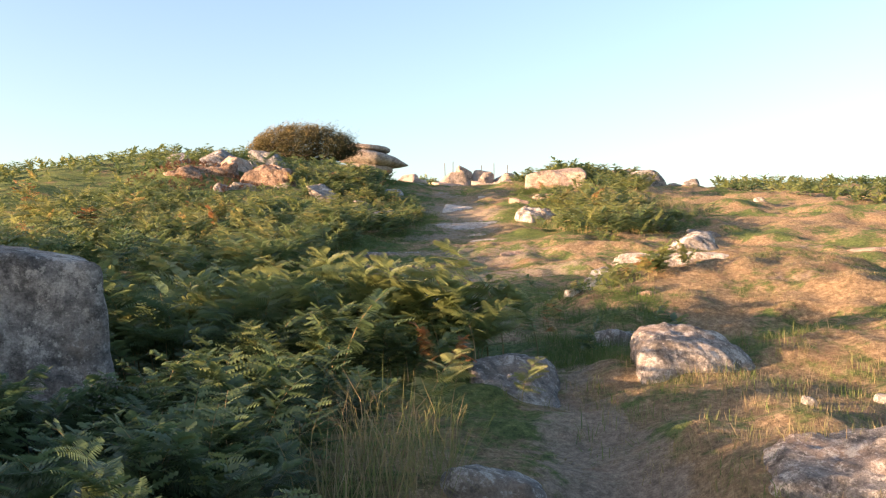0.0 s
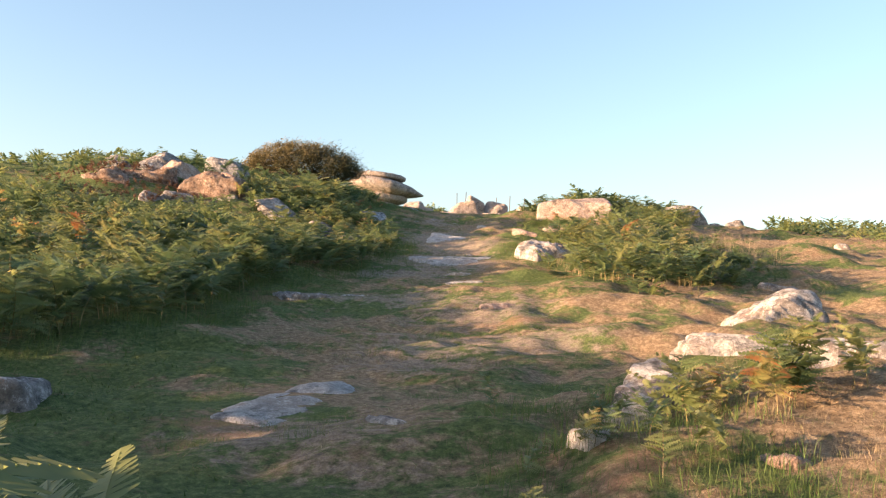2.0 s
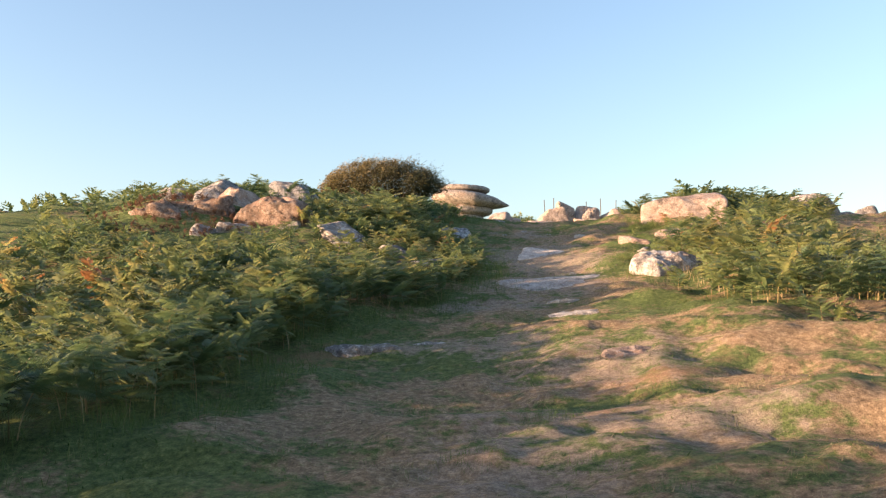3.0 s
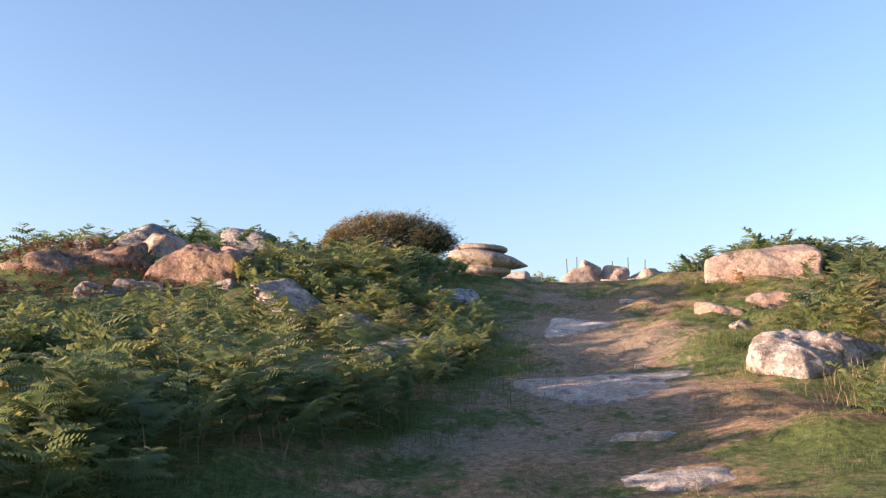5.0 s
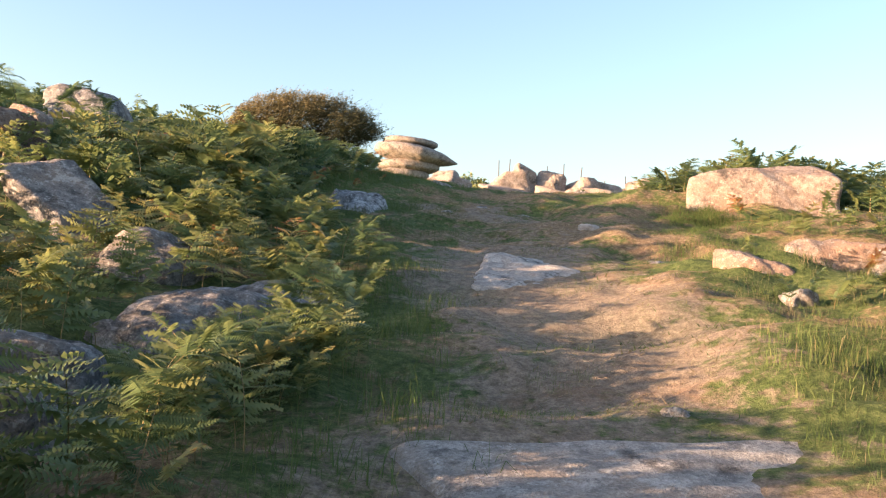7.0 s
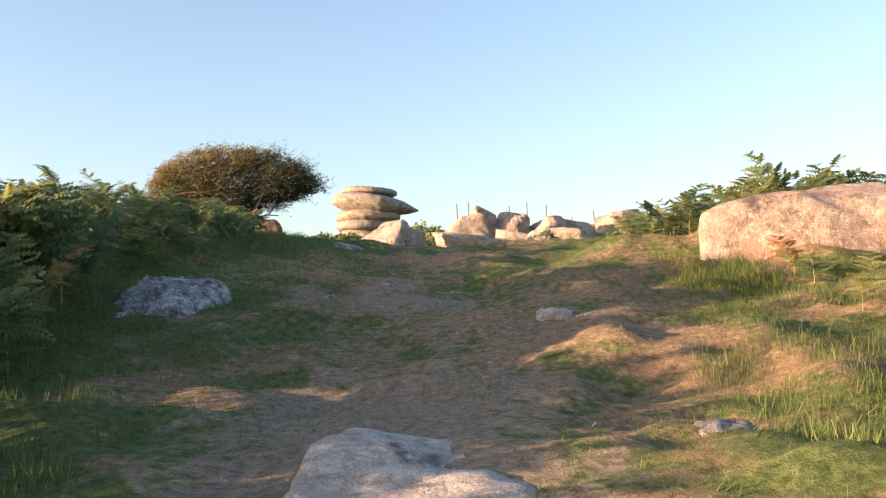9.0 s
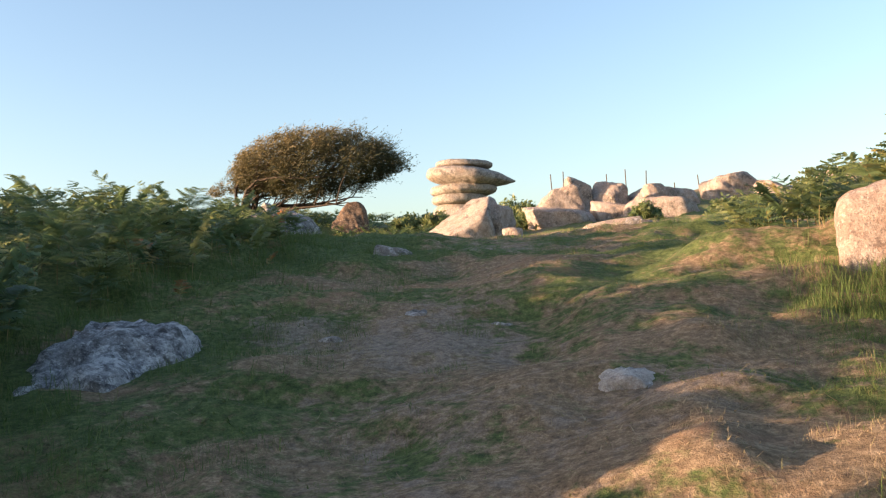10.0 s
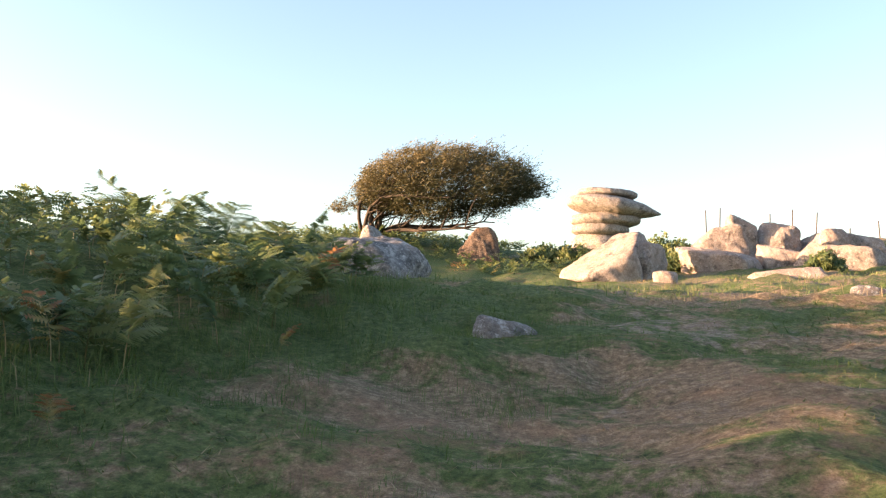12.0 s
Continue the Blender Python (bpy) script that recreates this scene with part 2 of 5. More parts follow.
def ground_z(x, y):
    """The height of the hillside, turf hummocks and added shade-casting banks included."""
    x, y = np.asarray(x, float), np.asarray(y, float)
    p = sum(np.interp(y + d, PROFILE_Y, PROFILE_Z) for d in (-2.0, -1.0, 0.0, 1.0, 2.0)) / 5
    z = p + 0.04 * np.clip(x, -4, 14)
    z = z + hump(x, y, -9.5, 37.5, 4.0, 5.0, 1.05) + hump(x, y, -14, 25, 7, 9, 0.5) + hump(x, y, -6, 45, 3, 5, 0.45)
    z = z + hump(x, y, -17, 77, 4.5, 9, 1.6) - hump(x, y, 13, 45, 6, 6, 0.9)
    z = z + hump(x, y, 5.5, 91, 7, 5, 0.8) + hump(x, y, -13, 166, 20, 20, 7.0) - hump(x, y, 46, 85, 14, 24, 5.0) + hump(x, y, -17, 41, 5, 8, 0.8)
    z = z + hump(x, y, -8.3, 32.7, 1.2, 0.9, 0.5)
    z = z + hump(x, y, 4.2, 13.0, 1.9, 1.3, 0.42) + hump(x, y, 7.0, 38.6, 3.0, 2.2, 0.2) + hump(x, y, 7, 9.5, 3, 2, 0.2)
    # unseen banks at x -9, -8.2 and -13.6 are added only to cast shade
    z = z + hump(x, y, -9, 0.0, 2.5, 4.5, 0.3) + hump(x, y, -8.2, 10.0, 1.8, 3.2, 1.1) + hump(x, y, -13.6, 46.5, 2.2, 2.6, 1.4) + hump(x, y, 2.9, 25.7, 0.8, 0.9, 0.2) + hump(x, y, 3.3, 30.6, 1.2, 0.8, 0.13) + hump(x, y, -5.2, 31.4, 1.3, 1.2, 0.35)
    # the trench of the path at its start, the bank beside it and the step of the ledge
    z = z - hump(x, y, 1.05, 5.4, 0.3, 1.5, 0.16) + hump(x, y, 2.0, 6.6, 0.6, 0.9, 0.10)
    z = z + 0.16 * np.clip((y - 12.35 + 0.12 * np.sin(3 * x)) / 0.5, 0, 1) * np.clip((x - 2.1) / 0.4, 0, 1) * np.clip((7.5 - x) / 3, 0, 1) * np.clip((15.2 - y) / 2, 0, 1)
    z = z - hump(x, y, 0.6, 4.6, 0.55, 2.2, 0.16) - hump(x, y, 0.3, 28, 1.6, 9, 0.08) - hump(x, y, -1.72, 36.25, 0.4, 0.65, 0.12)
    z = z - 0.0025 * np.clip(np.abs(x) - 22, 0, 60) ** 1.6
    near = np.exp(-(np.clip(np.abs(x) - 20, 0, None) / 40) ** 2) * np.exp(-(np.clip(np.abs(y - 25) - 40, 0, None) / 60) ** 2)
    flat = 1 - np.clip(sum(hump(x, y, *slab, 1.0) for slab in BARE_SLABS), 0, 0.92)
    near = near * flat * np.interp(x, [-6, 1, 3.5, 7, 12], [1.0, 1.0, 1.45, 1.4, 1.2])
    z = z + near * (0.22 * value_noise(x / 2.3, y / 2.3, 1) + 0.22 * value_noise(x / 0.95, y / 0.75, 2) + 0.09 * value_noise(x / 0.36, y / 0.3, 3) + 0.045 * value_noise(x / 0.19, y / 0.17, 4))
    z = z + 1.2 * value_noise(x / 40, y / 40, 5) * np.clip((np.hypot(x, y - 20) - 45) / 60, 0, 1)
    return z


def left_edge(y):
    """The line where the bracken on the left gives way to turf."""
    return np.interp(y, [-7, -2, 2, 3.5, 5, 6.6, 7.3, 7.8, 8.3, 9.0, 9.5, 14.6, 15.2, 16.3, 18.3, 20, 22, 23, 24.4, 26.1, 28.4, 29.7, 31, 33, 36.5, 38.5, 40, 42.5, 44.5, 46, 52, 62], [-1.6, -1.3, -0.9, -0.6, -0.4, -0.2, 0.35, 0.3, -0.1, -0.4, -2.8, -3.6, -3.2, -2.5, -2.15, -2.3, -1.95, -1.25, -0.85, -0.5, -0.5, -0.75, -1.0, -2.0, -2.7, -2.6, -2.2, -2.4, -3.6, -4.6, -7.2, -10.0])


# ---------------------------------------------------------------- ground
def graded(marks, steps, far, growth):
    """Grid lines: even steps between the marks, and from the outer marks ever wider ones out to far."""
    middle = np.concatenate([np.arange(a, b - step / 2, step) for a, b, step in zip(marks[:-1], marks[1:], steps)] + [[marks[-1]]])
    widths = np.cumsum(steps[0] * growth ** np.arange(1, 200))
    widths = widths[: int(np.searchsorted(widths, far)) + 1]
    return np.concatenate([marks[0] - widths[::-1], middle, marks[-1] + widths])


def trodden(x, y):
    """How far the trodden way up the hill is worn, from 0 to 1."""
    line = np.interp(y, [0, 5, 7.5, 10, 15, 20, 26, 31, 36, 42, 60], [0.6, 0.85, 0.9, 0.85, 0.55, 0.55, 0.7, 0.6, 0.75, 0.4, -1.0])
    half = np.interp(y, [0, 6, 9, 15, 24, 34, 42, 60], [0.3, 0.35, 0.6, 0.9, 0.95, 1.2, 1.0, 0.8])
    return np.exp(-0.5 * ((x - line) / half) ** 2)


BARE_EARTH = [(1.05, 5.2, 0.22, 1.1), (-0.35, 23.7, 0.55, 0.35), (-1.2, 20.6, 0.8, 0.4), (1.7, 19.2, 0.9, 0.8), (2.2, 17.0, 0.7, 0.5), (1.2, 28.5, 0.8, 0.8), (0.6, 33.0, 0.9, 0.8), (-0.3, 12.4, 0.5, 0.6), (2.0, 35.0, 0.6, 0.5), (0.2, 36.6, 0.6, 0.4), (-1.0, 37.2, 0.4, 0.4), (-8.2, 32.2, 1.4, 0.9), (0.8, 25.4, 1.3, 1.0), (0.5, 30.4, 0.8, 1.1), (5.5, 16.0, 0.8, 0.4), (7.6, 19.0, 1.2, 0.5), (9.0, 15.0, 1.0, 0.6), (6.5, 13.0, 0.7, 0.4), (4.3, 11.2, 0.7, 0.3)]


def build_ground():
    gx, gy = graded((-7.5, -3.0, 5.6, 14), (0.18, 0.09, 0.18), 3300, 1.15), graded((-1, 3, 41, 50), (0.18, 0.09, 0.18), 3300, 1.15)
    x, y = np.meshgrid(gx, gy)
    z = ground_z(x, y)
    verts = np.stack([x, y, z], -1).reshape(-1, 3)
    i = np.arange(len(gy) - 1)[:, None] * len(gx) + np.arange(len(gx) - 1)[None]
    faces = np.stack([i, i + 1, i + 1 + len(gx), i + len(gx)], -1).reshape(-1, 4)
    dry = dryness(x, y).ravel()
    wear = (0.36 * trodden(x, y) * (0.75 + value_noise(x / 1.7, y / 1.3, 65)) + sum(hump(x, y, *patch, 0.34) for patch in BARE_EARTH)).ravel()
    ground = new("ground", mesh_of("ground", verts, faces, TURF, smooth=True, dry=dry, wear=wear))
    tagged(ground, "dry hillside turf of straw and green with a trodden path", "ground", kind="structure")


def dryness(x, y):
    """From 0, lush green, to 1, bleached straw: greener on the left and in the hollows, in patches."""
    base = np.interp(x, [-6, -1.8, -0.7, 0.3, 2.5, 8], [-0.22, -0.18, 0.0, 0.12, 0.13, 0.17]) + np.interp(y, [0, 10, 33, 36, 40, 60], [0.0, 0.05, 0.05, -0.10, -0.24, -0.2]) - hump(x, y, 1.6, 10.3, 0.8, 2.2, 0.35) - hump(x, y, -1.6, 12.0, 1.3, 2.5, 0.2) - hump(x, y, -0.8, 12.0, 1.6, 3.0, 0.42) + hump(x, y, -0.6, 36.9, 0.6, 0.6, 0.55) - hump(x, y, 2.6, 31.4, 0.8, 1.5, 0.5) - hump(x, y, 2.4, 27.0, 0.8, 1.3, 0.4) - hump(x, y, 1.0, 28.0, 1.0, 1.6, 0.18)
    patchy = 0.7 * value_noise(x / 1.5, y / 1.1, 62) + 0.9 * value_noise(x / 0.6, y / 0.5, 63) + 0.5 * value_noise(x / 3.4, y / 2.8, 64)
    base = base - 0.38 * np.clip(1 - (x - left_edge(y)) / 0.9, 0, 1) * (y > 9)
    return np.clip(0.44 + base + 0.20 * trodden(x, y) + 1.2 * patchy, 0, 1)


build_ground()


# ---------------------------------------------------------------- rocks
ROCK_FEET = []


def cube_skin(n):
    """The places and quads of a cube's surface, n by n on each side."""
    index, verts, faces = {}, [], []

    def corner(p):
        key = tuple(np.round(p, 5))
        if key not in index:
            index[key] = len(verts)
            verts.append(p)
        return index[key]

    steps = np.linspace(-1, 1, n + 1)
    for axis in range(3):
        u, v = (axis + 1) % 3, (axis + 2) % 3
        for side in (-1.0, 1.0):
            for a in range(n):
                for b in range(n):
                    quad = []
                    for da, db in ((0, 0), (1, 0), (1, 1), (0, 1)):
                        p = np.zeros(3)
                        p[axis], p[u], p[v] = side, steps[a + da], steps[b + db]
                        quad.append(corner(p))
                    faces.append(quad if side > 0 else quad[::-1])
    return np.array(verts), np.array(faces)


SKINS = {n: cube_skin(n) for n in (7, 12, 18, 25)}


def rough3(p, scale, seed):
    q = p * scale
    return value_noise(q[:, 0] + 0.7 * q[:, 2], q[:, 1] - 0.4 * q[:, 2], seed) + value_noise(q[:, 1] + 9.3, q[:, 2] + 0.5 * q[:, 0], seed + 7)


def on_turf(x, y, rise):
    return float(ground_z(x, y)) + rise


def rock(label, x, y, top, w, d, h, yaw=0.0, pitch=0.0, lean=0.0, seed=1, mat=None, power=4.0, cuts=6, rough=0.07, n=12, taper=0.0, group="", name="boulder", lens=False, planes=()):
    """One weathered block: w by d by h, its top at that height, turned by yaw, pitch (about x) and lean (about y)."""
    rng = np.random.default_rng(seed)
    p, faces = SKINS[n]
    if lens:
        p = np.tan(p * 0.72) / math.tan(0.72)
        round_plan = (np.abs(p[:, :2]) ** 2.2).sum(1) ** (1 / 2.2)
        p = p / ((round_plan**power + np.abs(p[:, 2]) ** power) ** (1 / power))[:, None]
    else:
        # a block bounded by joint planes whose meeting edges are worn round
        way = p / np.linalg.norm(p, axis=1)[:, None]
        sides = np.concatenate([np.eye(3), -np.eye(3)]) + rng.normal(0, 0.13, (6, 3))
        chips = rng.choice([-1.0, 0.0, 1.0], (cuts + 3, 3), p=[0.42, 0.16, 0.42]) + rng.normal(0, 0.3, (cuts + 3, 3))
        far = np.concatenate([rng.uniform(0.88, 1.0, 6), np.abs(chips / (np.linalg.norm(chips, axis=1)[:, None] + 1e-9)).sum(1) * rng.uniform(0.60, 0.88, cuts + 3)])
        extra = np.array(planes, float).reshape(-1, 4)
        far = np.concatenate([far, extra[:, 3]])
        normals = np.concatenate([sides, chips, extra[:, :3]])
        normals /= np.linalg.norm(normals, axis=1)[:, None] + 1e-9
        sharp = 2.4 * power
        p = way * (((np.clip(way @ normals.T, 0, None) / far) ** sharp).sum(1) ** (-1 / sharp))[:, None]
    if taper:
        thin = 1 - taper * np.clip(p[:, :1], 0, 1) ** 1.5
        p = np.concatenate([p[:, :1], p[:, 1:] * thin], 1)
    out = p / np.linalg.norm(p, axis=1)[:, None]
    size = np.array([w, d, h]) / 2
    q = p * size
    swell = 0.8 * rough * min(size.min() * 2.2, 1.2 * size.mean())
    lump = 1.0 / max(size.mean(), 0.1)
    q = q + out * (swell * (1.3 * rough3(q, 1.1 * lump, seed) + 0.9 * rough3(q, 2.7 * lump, seed + 1) - 0.9 * np.abs(rough3(q, 4.1 * lump, seed + 3)) + 0.5 * rough3(q, 7.0 * lump, seed + 2) + 0.3 * rough3(q, 15.0 * lump, seed + 4)))[:, None]
    m = np.array(Euler([radians(a) for a in (pitch, lean, 0)]).to_matrix())
    q = q @ m.T
    q[:, 2] -= q[:, 2].max()
    ROCK_FEET.append((x, y, w, d, yaw, h))
    ob = new(name, mesh_of(name, q, faces, mat or GREY, smooth=True))
    ob.matrix_world = pose(x, y, top, 0, 0, yaw)
    return tagged(ob, label, "rock", group)


# boulders beside the start of the path
rock("pale lichen-spotted granite boulder in grass beside the path", 1.99, 7.4, 1.12, 1.0, 0.9, 1.05, 8, 0, 3, 11, CRUST, 2.4, -3, 0.10, 25, planes=((0.0, -0.3, 0.95, 0.93), (0.7, -0.2, 0.7, 1.1)))
rock("pale granite boulder half sunk in dry turf", 2.02, 4.45, 0.73, 1.1, 0.8, 0.6, -10, 0, 0, 12, CRUST, 3.5, 5, 0.10, 25)
rock("grey granite stone at the foot of the ferns", 0.28, 4.55, 0.60, 0.62, 0.5, 0.5, 20, 0, 5, 13, GREY, 3.5, 5, 0.09, 18)
rock("low grey stone among fern stalks", -0.75, 4.1, 0.42, 0.5, 0.4, 0.35, 40, 0, 0, 14, GREY, 3.5, 5, 0.09, 18)
rock("long grey stone walling one side of the worn gully", 0.6, 7.15, 0.90, 0.85, 1.45, 0.7, 10, 4, 6, 15, GREY, 4.5, 5, 0.10, 25, planes=((0.9, -0.2, 0.35, 0.85), (0.0, -0.8, 0.6, 0.75)))
rock("dark shaded granite block standing in bracken", -3.42, 6.85, 1.88, 1.8, 1.3, 1.8, 26, 0, 2, 16, GREY, 10.0, -3, 0.04, 25)
rock("flat grey stone glimpsed under bracken", -1.8, 8.2, 1.02, 0.7, 0.5, 0.5, 15, 0, 0, 17, GREY, 3.5, 5, 0.08, 7)
rock("grey stone in shaded grass below the ledge", 1.75, 9.1, on_turf(1.75, 9.1, 0.16), 0.5, 0.4, 0.5, 15, 0, 6, 18, GREY, 4.5, 7, 0.1, 18)
rock("small pale stone in the turf", 2.35, 5.9, on_turf(2.35, 5.9, 0.05), 0.12, 0.1, 0.18, 0, 0, 0, 19, GREY, 3.2, 4, 0.08, 7)
rock("small pale stone in the turf", 3.0, 6.2, on_turf(3.0, 6.2, 0.05), 0.2, 0.14, 0.18, 0, 0, 0, 20, GREY, 3.2, 4, 0.08, 7)
# the ledge and white rocks on the right-hand bank
rock("pale granite knob at the end of a ledge", 2.72, 13.2, 1.86, 0.6, 0.4, 0.5, -8, 0, 8, 21, WHITE, 4.5, 8, 0.12, 25)
rock("pale granite flank of the ledge running down the bank", 2.25, 12.7, 1.68, 0.42, 1.5, 0.5, -30, 17, -14, 22, WHITE, 3.4, 5, 0.12, 25)
rock("pale broken stone stepping down from the ledge", 1.82, 11.95, on_turf(1.82, 11.95, 0.04), 0.24, 0.22, 0.3, -15, 0, -10, 23, WHITE, 5, 8, 0.12, 12)
rock("thin pale edge of granite along the top of the bank", 3.5, 12.9, on_turf(3.5, 13.0, 0.07), 2.2, 0.34, 0.4, -3, 0, 1, 141, WHITE, 4, 8, 0.13, 25)
rock("pale broken stone stepping down from the ledge", 1.66, 11.35, on_turf(1.66, 11.35, 0.05), 0.22, 0.2, 0.25, 25, 0, 8, 142, WHITE, 5, 8, 0.12, 12)
rock("small pink stone in the grassy bank", 2.45, 11.0, on_turf(2.45, 11.0, 0.03), 0.26, 0.2, 0.25, -25, 0, 8, 143, PINK, 3.4, 8, 0.14, 12)
rock("white lichened granite rock on dry turf", 4.75, 17.9, 2.45, 1.25, 0.8, 0.85, 10, 0, -6, 24, WHITE, 4.5, 6, 0.1, 25, planes=((-0.5, 0, 0.85, 0.55), (0.3, -0.8, 0.6, 0.6)))
rock("flat pinkish rock showing through dry grass", 1.6, 19.55, on_turf(1.6, 19.55, 0.07), 0.95, 0.7, 0.4, 14, 4, 0, 25, PINK, 3.0, 8, 0.13, 18)
rock("pale flat rock sunk in dry turf", 8.4, 17.5, on_turf(8.4, 17.5, 0.08), 1.5, 0.8, 0.4, 5, 0, 0, 26, PINK, 3.0, 5, 0.08, 18)
rock("small white stone on the slope", 9.65, 28.0, on_turf(9.65, 28.0, 0.16), 0.32, 0.28, 0.35, 0, 0, 0, 27, GREY, 3.2, 4, 0.08, 7)
rock("grey lichened rock at the edge of bracken", 6.2, 21.9, on_turf(6.2, 21.9, 0.1), 0.95, 0.8, 0.8, 25, 0, 4, 28, GREY, 5, 7, 0.1, 18)
# bare rock in the trodden way
rock("bare grey bedrock worn flush with the path", -0.2, 13.6, on_turf(-0.2, 13.6, 0.1), 0.68, 2.1, 0.4, -12, 5, 2, 31, SLAB, 5, 5, 0.09, 25, name="bedrock")
rock("small broken stones in the worn path", 0.65, 12.3, on_turf(0.65, 12.3, 0.03), 0.3, 0.45, 0.25, 20, 0, 0, 32, GREY, 3.2, 5, 0.09, 7)
rock("small broken stones in the worn path", 0.35, 10.6, on_turf(0.35, 10.6, 0.04), 0.4, 0.3, 0.22, 50, 0, 0, 33, GREY, 3.2, 5, 0.09, 7)
rock("low grey stone at the grass edge", -2.15, 13.25, on_turf(-2.15, 13.25, 0.2), 0.6, 0.5, 0.5, 10, 0, 0, 34, GREY, 4.5, 6, 0.1, 18)
rock("low dark broken bedrock at the edge of the path", -1.3, 20.55, on_turf(-1.3, 20.55, 0.04), 0.9, 0.5, 0.28, 6, 0, 2, 35, GREY, 3.6, 8, 0.14, 18, name="bedrock")
rock("low dark broken bedrock at the edge of the path", -0.7, 20.8, on_turf(-0.7, 20.8, 0.03), 0.6, 0.35, 0.25, 12, 0, 2, 135, GREY, 3.6, 8, 0.14, 18, name="bedrock")
rock("bare pale bedrock worn flush with the path", 1.5, 22.7, on_turf(1.5, 22.7, 0.0), 1.75, 0.62, 0.3, 6, 5, 0, 36, SLAB, 3.4, 7, 0.11, 25, name="bedrock")
rock("bare pale bedrock worn flush with the path", 0.98, 23.75, on_turf(0.98, 23.75, 0.03), 0.6, 0.42, 0.25, -5, 4, 0, 136, SLAB, 3.4, 7, 0.11, 18, name="bedrock")
rock("wide bare grey bedrock slab across the path", 1.05, 25.6, on_turf(1.05, 25.6, 0.16), 2.2, 1.2, 0.5, 11, 8, 1, 37, SLAB, 8.0, 2, 0.05, 25, name="bedrock")
rock("small grey stone beside the bedrock slab", 1.2, 26.6, on_turf(1.2, 26.6, 0.03), 0.22, 0.2, 0.3, 10, 0, 0, 39, GREY, 4, 7, 0.12, 12)
rock("pale lichened rock sunk in the path", 0.63, 31.2, on_turf(0.63, 31.2, 0.17), 1.15, 2.0, 0.5, -6, 12, 1, 41, PALE, 6.0, 2, 0.07, 25, name="bedrock", planes=((0.75, 0.65, 0.0, 0.88), (-0.85, 0.5, 0.0, 0.95), (0.2, 0.6, 0.8, 0.95)))
rock("small white stone in a hollow of the turf", 2.0, 31.8, on_turf(2.0, 31.8, 0.045), 0.34, 0.26, 0.3, 10, 0, 0, 41, GREY, 3.6, 7, 0.1, 12)
rock("pale stone worn into the path", 1.6, 35.25, on_turf(1.6, 35.25, 0.05), 0.42, 0.36, 0.25, 10, 4, 0, 42, PALE, 3.6, 8, 0.14, 18)
rock("pale stone worn into the path", 1.05, 33.2, on_turf(1.05, 33.2, 0.02), 0.45, 0.3, 0.25, -20, 0, 0, 43, GREY, 3.0, 7, 0.12, 12)
rock("pale stone beside a green tuft", 0.02, 37.6, on_turf(0.02, 37.6, 0.04), 0.24, 0.2, 0.25, 0, 0, 0, 44, GREY, 4, 7, 0.12, 12)
rock("pale stone in short grass", 0.75, 37.4, on_turf(0.75, 37.4, 0.02), 0.22, 0.2, 0.2, 0, 0, 0, 45, GREY, 3.4, 7, 0.12, 12)
rock("pale stone in short grass", -0.55, 36.9, on_turf(-0.55, 36.9, 0.02), 0.26, 0.16, 0.2, 0, 0, 0, 46, GREY, 3.4, 7, 0.12, 12)
# rocks in the bracken on the left
rock("blue-grey lichened rock bulging from the grass", -1.82, 36.12, 5.22, 1.0, 1.75, 0.9, 4, 20, 8, 51, BLUE, 3.6, 3, 0.15, 25, planes=((0.8, -0.1, 0.55, 0.86),))
rock("long flat ledge of grey rock under bracken", -1.5, 28.2, on_turf(-1.5, 28.2, 0.34), 0.75, 2.1, 0.7, -24, 7, -6, 52, GREY, 5, 6, 0.11, 25)
rock("grey rock at the foot of the bracken", -2.05, 26.75, on_turf(-2.05, 26.75, 0.3), 0.8, 0.65, 0.6, 0, 0, 0, 53, GREY, 4.6, 6, 0.1, 18)
rock("grey rock at the foot of the bracken", -1.75, 25.75, 3.30, 0.5, 0.45, 0.5, 0, 0, 0, 153, GREY, 4.6, 6, 0.08, 18)
rock("grey sloping slab leaning in the bracken", -3.72, 30.4, 4.78, 0.85, 0.75, 0.3, -14, 24, 30, 54, GREY, 10, -3, 0.05, 18)
rock("shaded grey rock behind the ferns", -2.5, 29.5, 4.12, 0.8, 0.7, 0.6, 0, 0, 8, 55, GREY, 4.6, 7, 0.1, 18)
rock("rust-tinted granite boulder in a rock pile", -5.9, 32.4, 5.62, 1.85, 1.25, 1.6, -6, 0, 4, 56, RUSTY, 4.5, 3, 0.13, 25, group="rock pile", planes=((0.55, -0.45, -0.7, 0.72), (0.0, -0.15, 1.0, 0.9), (-0.6, -0.1, 0.8, 1.0)))
rock("grey pointed block on top of the rock pile", -8.3, 34.8, 6.60, 1.6, 1.0, 1.3, 12, 0, 0, 58, GREY, 6, 3, 0.11, 18, group="rock pile", planes=((-0.5, -0.25, 0.8, 0.45), (0.62, -0.3, 0.75, 0.52), (0.1, -0.85, 0.5, 0.65)))
rock("small grey rock at the front of the pile", -6.6, 31.3, 4.9, 0.8, 0.6, 0.9, 10, 0, 8, 59, GREY, 5, 8, 0.11, 18, group="rock pile")
rock("dark grey rock low in the bracken", -8.6, 31.0, 4.72, 1.7, 0.9, 1.2, -10, 0, 8, 60, GREY, 5, 8, 0.12, 18, group="rock pile")
rock("rounded grey dome of rock above the ferns", -7.2, 38.3, 7.06, 1.6, 1.2, 1.3, 0, 0, 6, 61, GREY, 2.2, -2, 0.08, 18, group="rock pile")
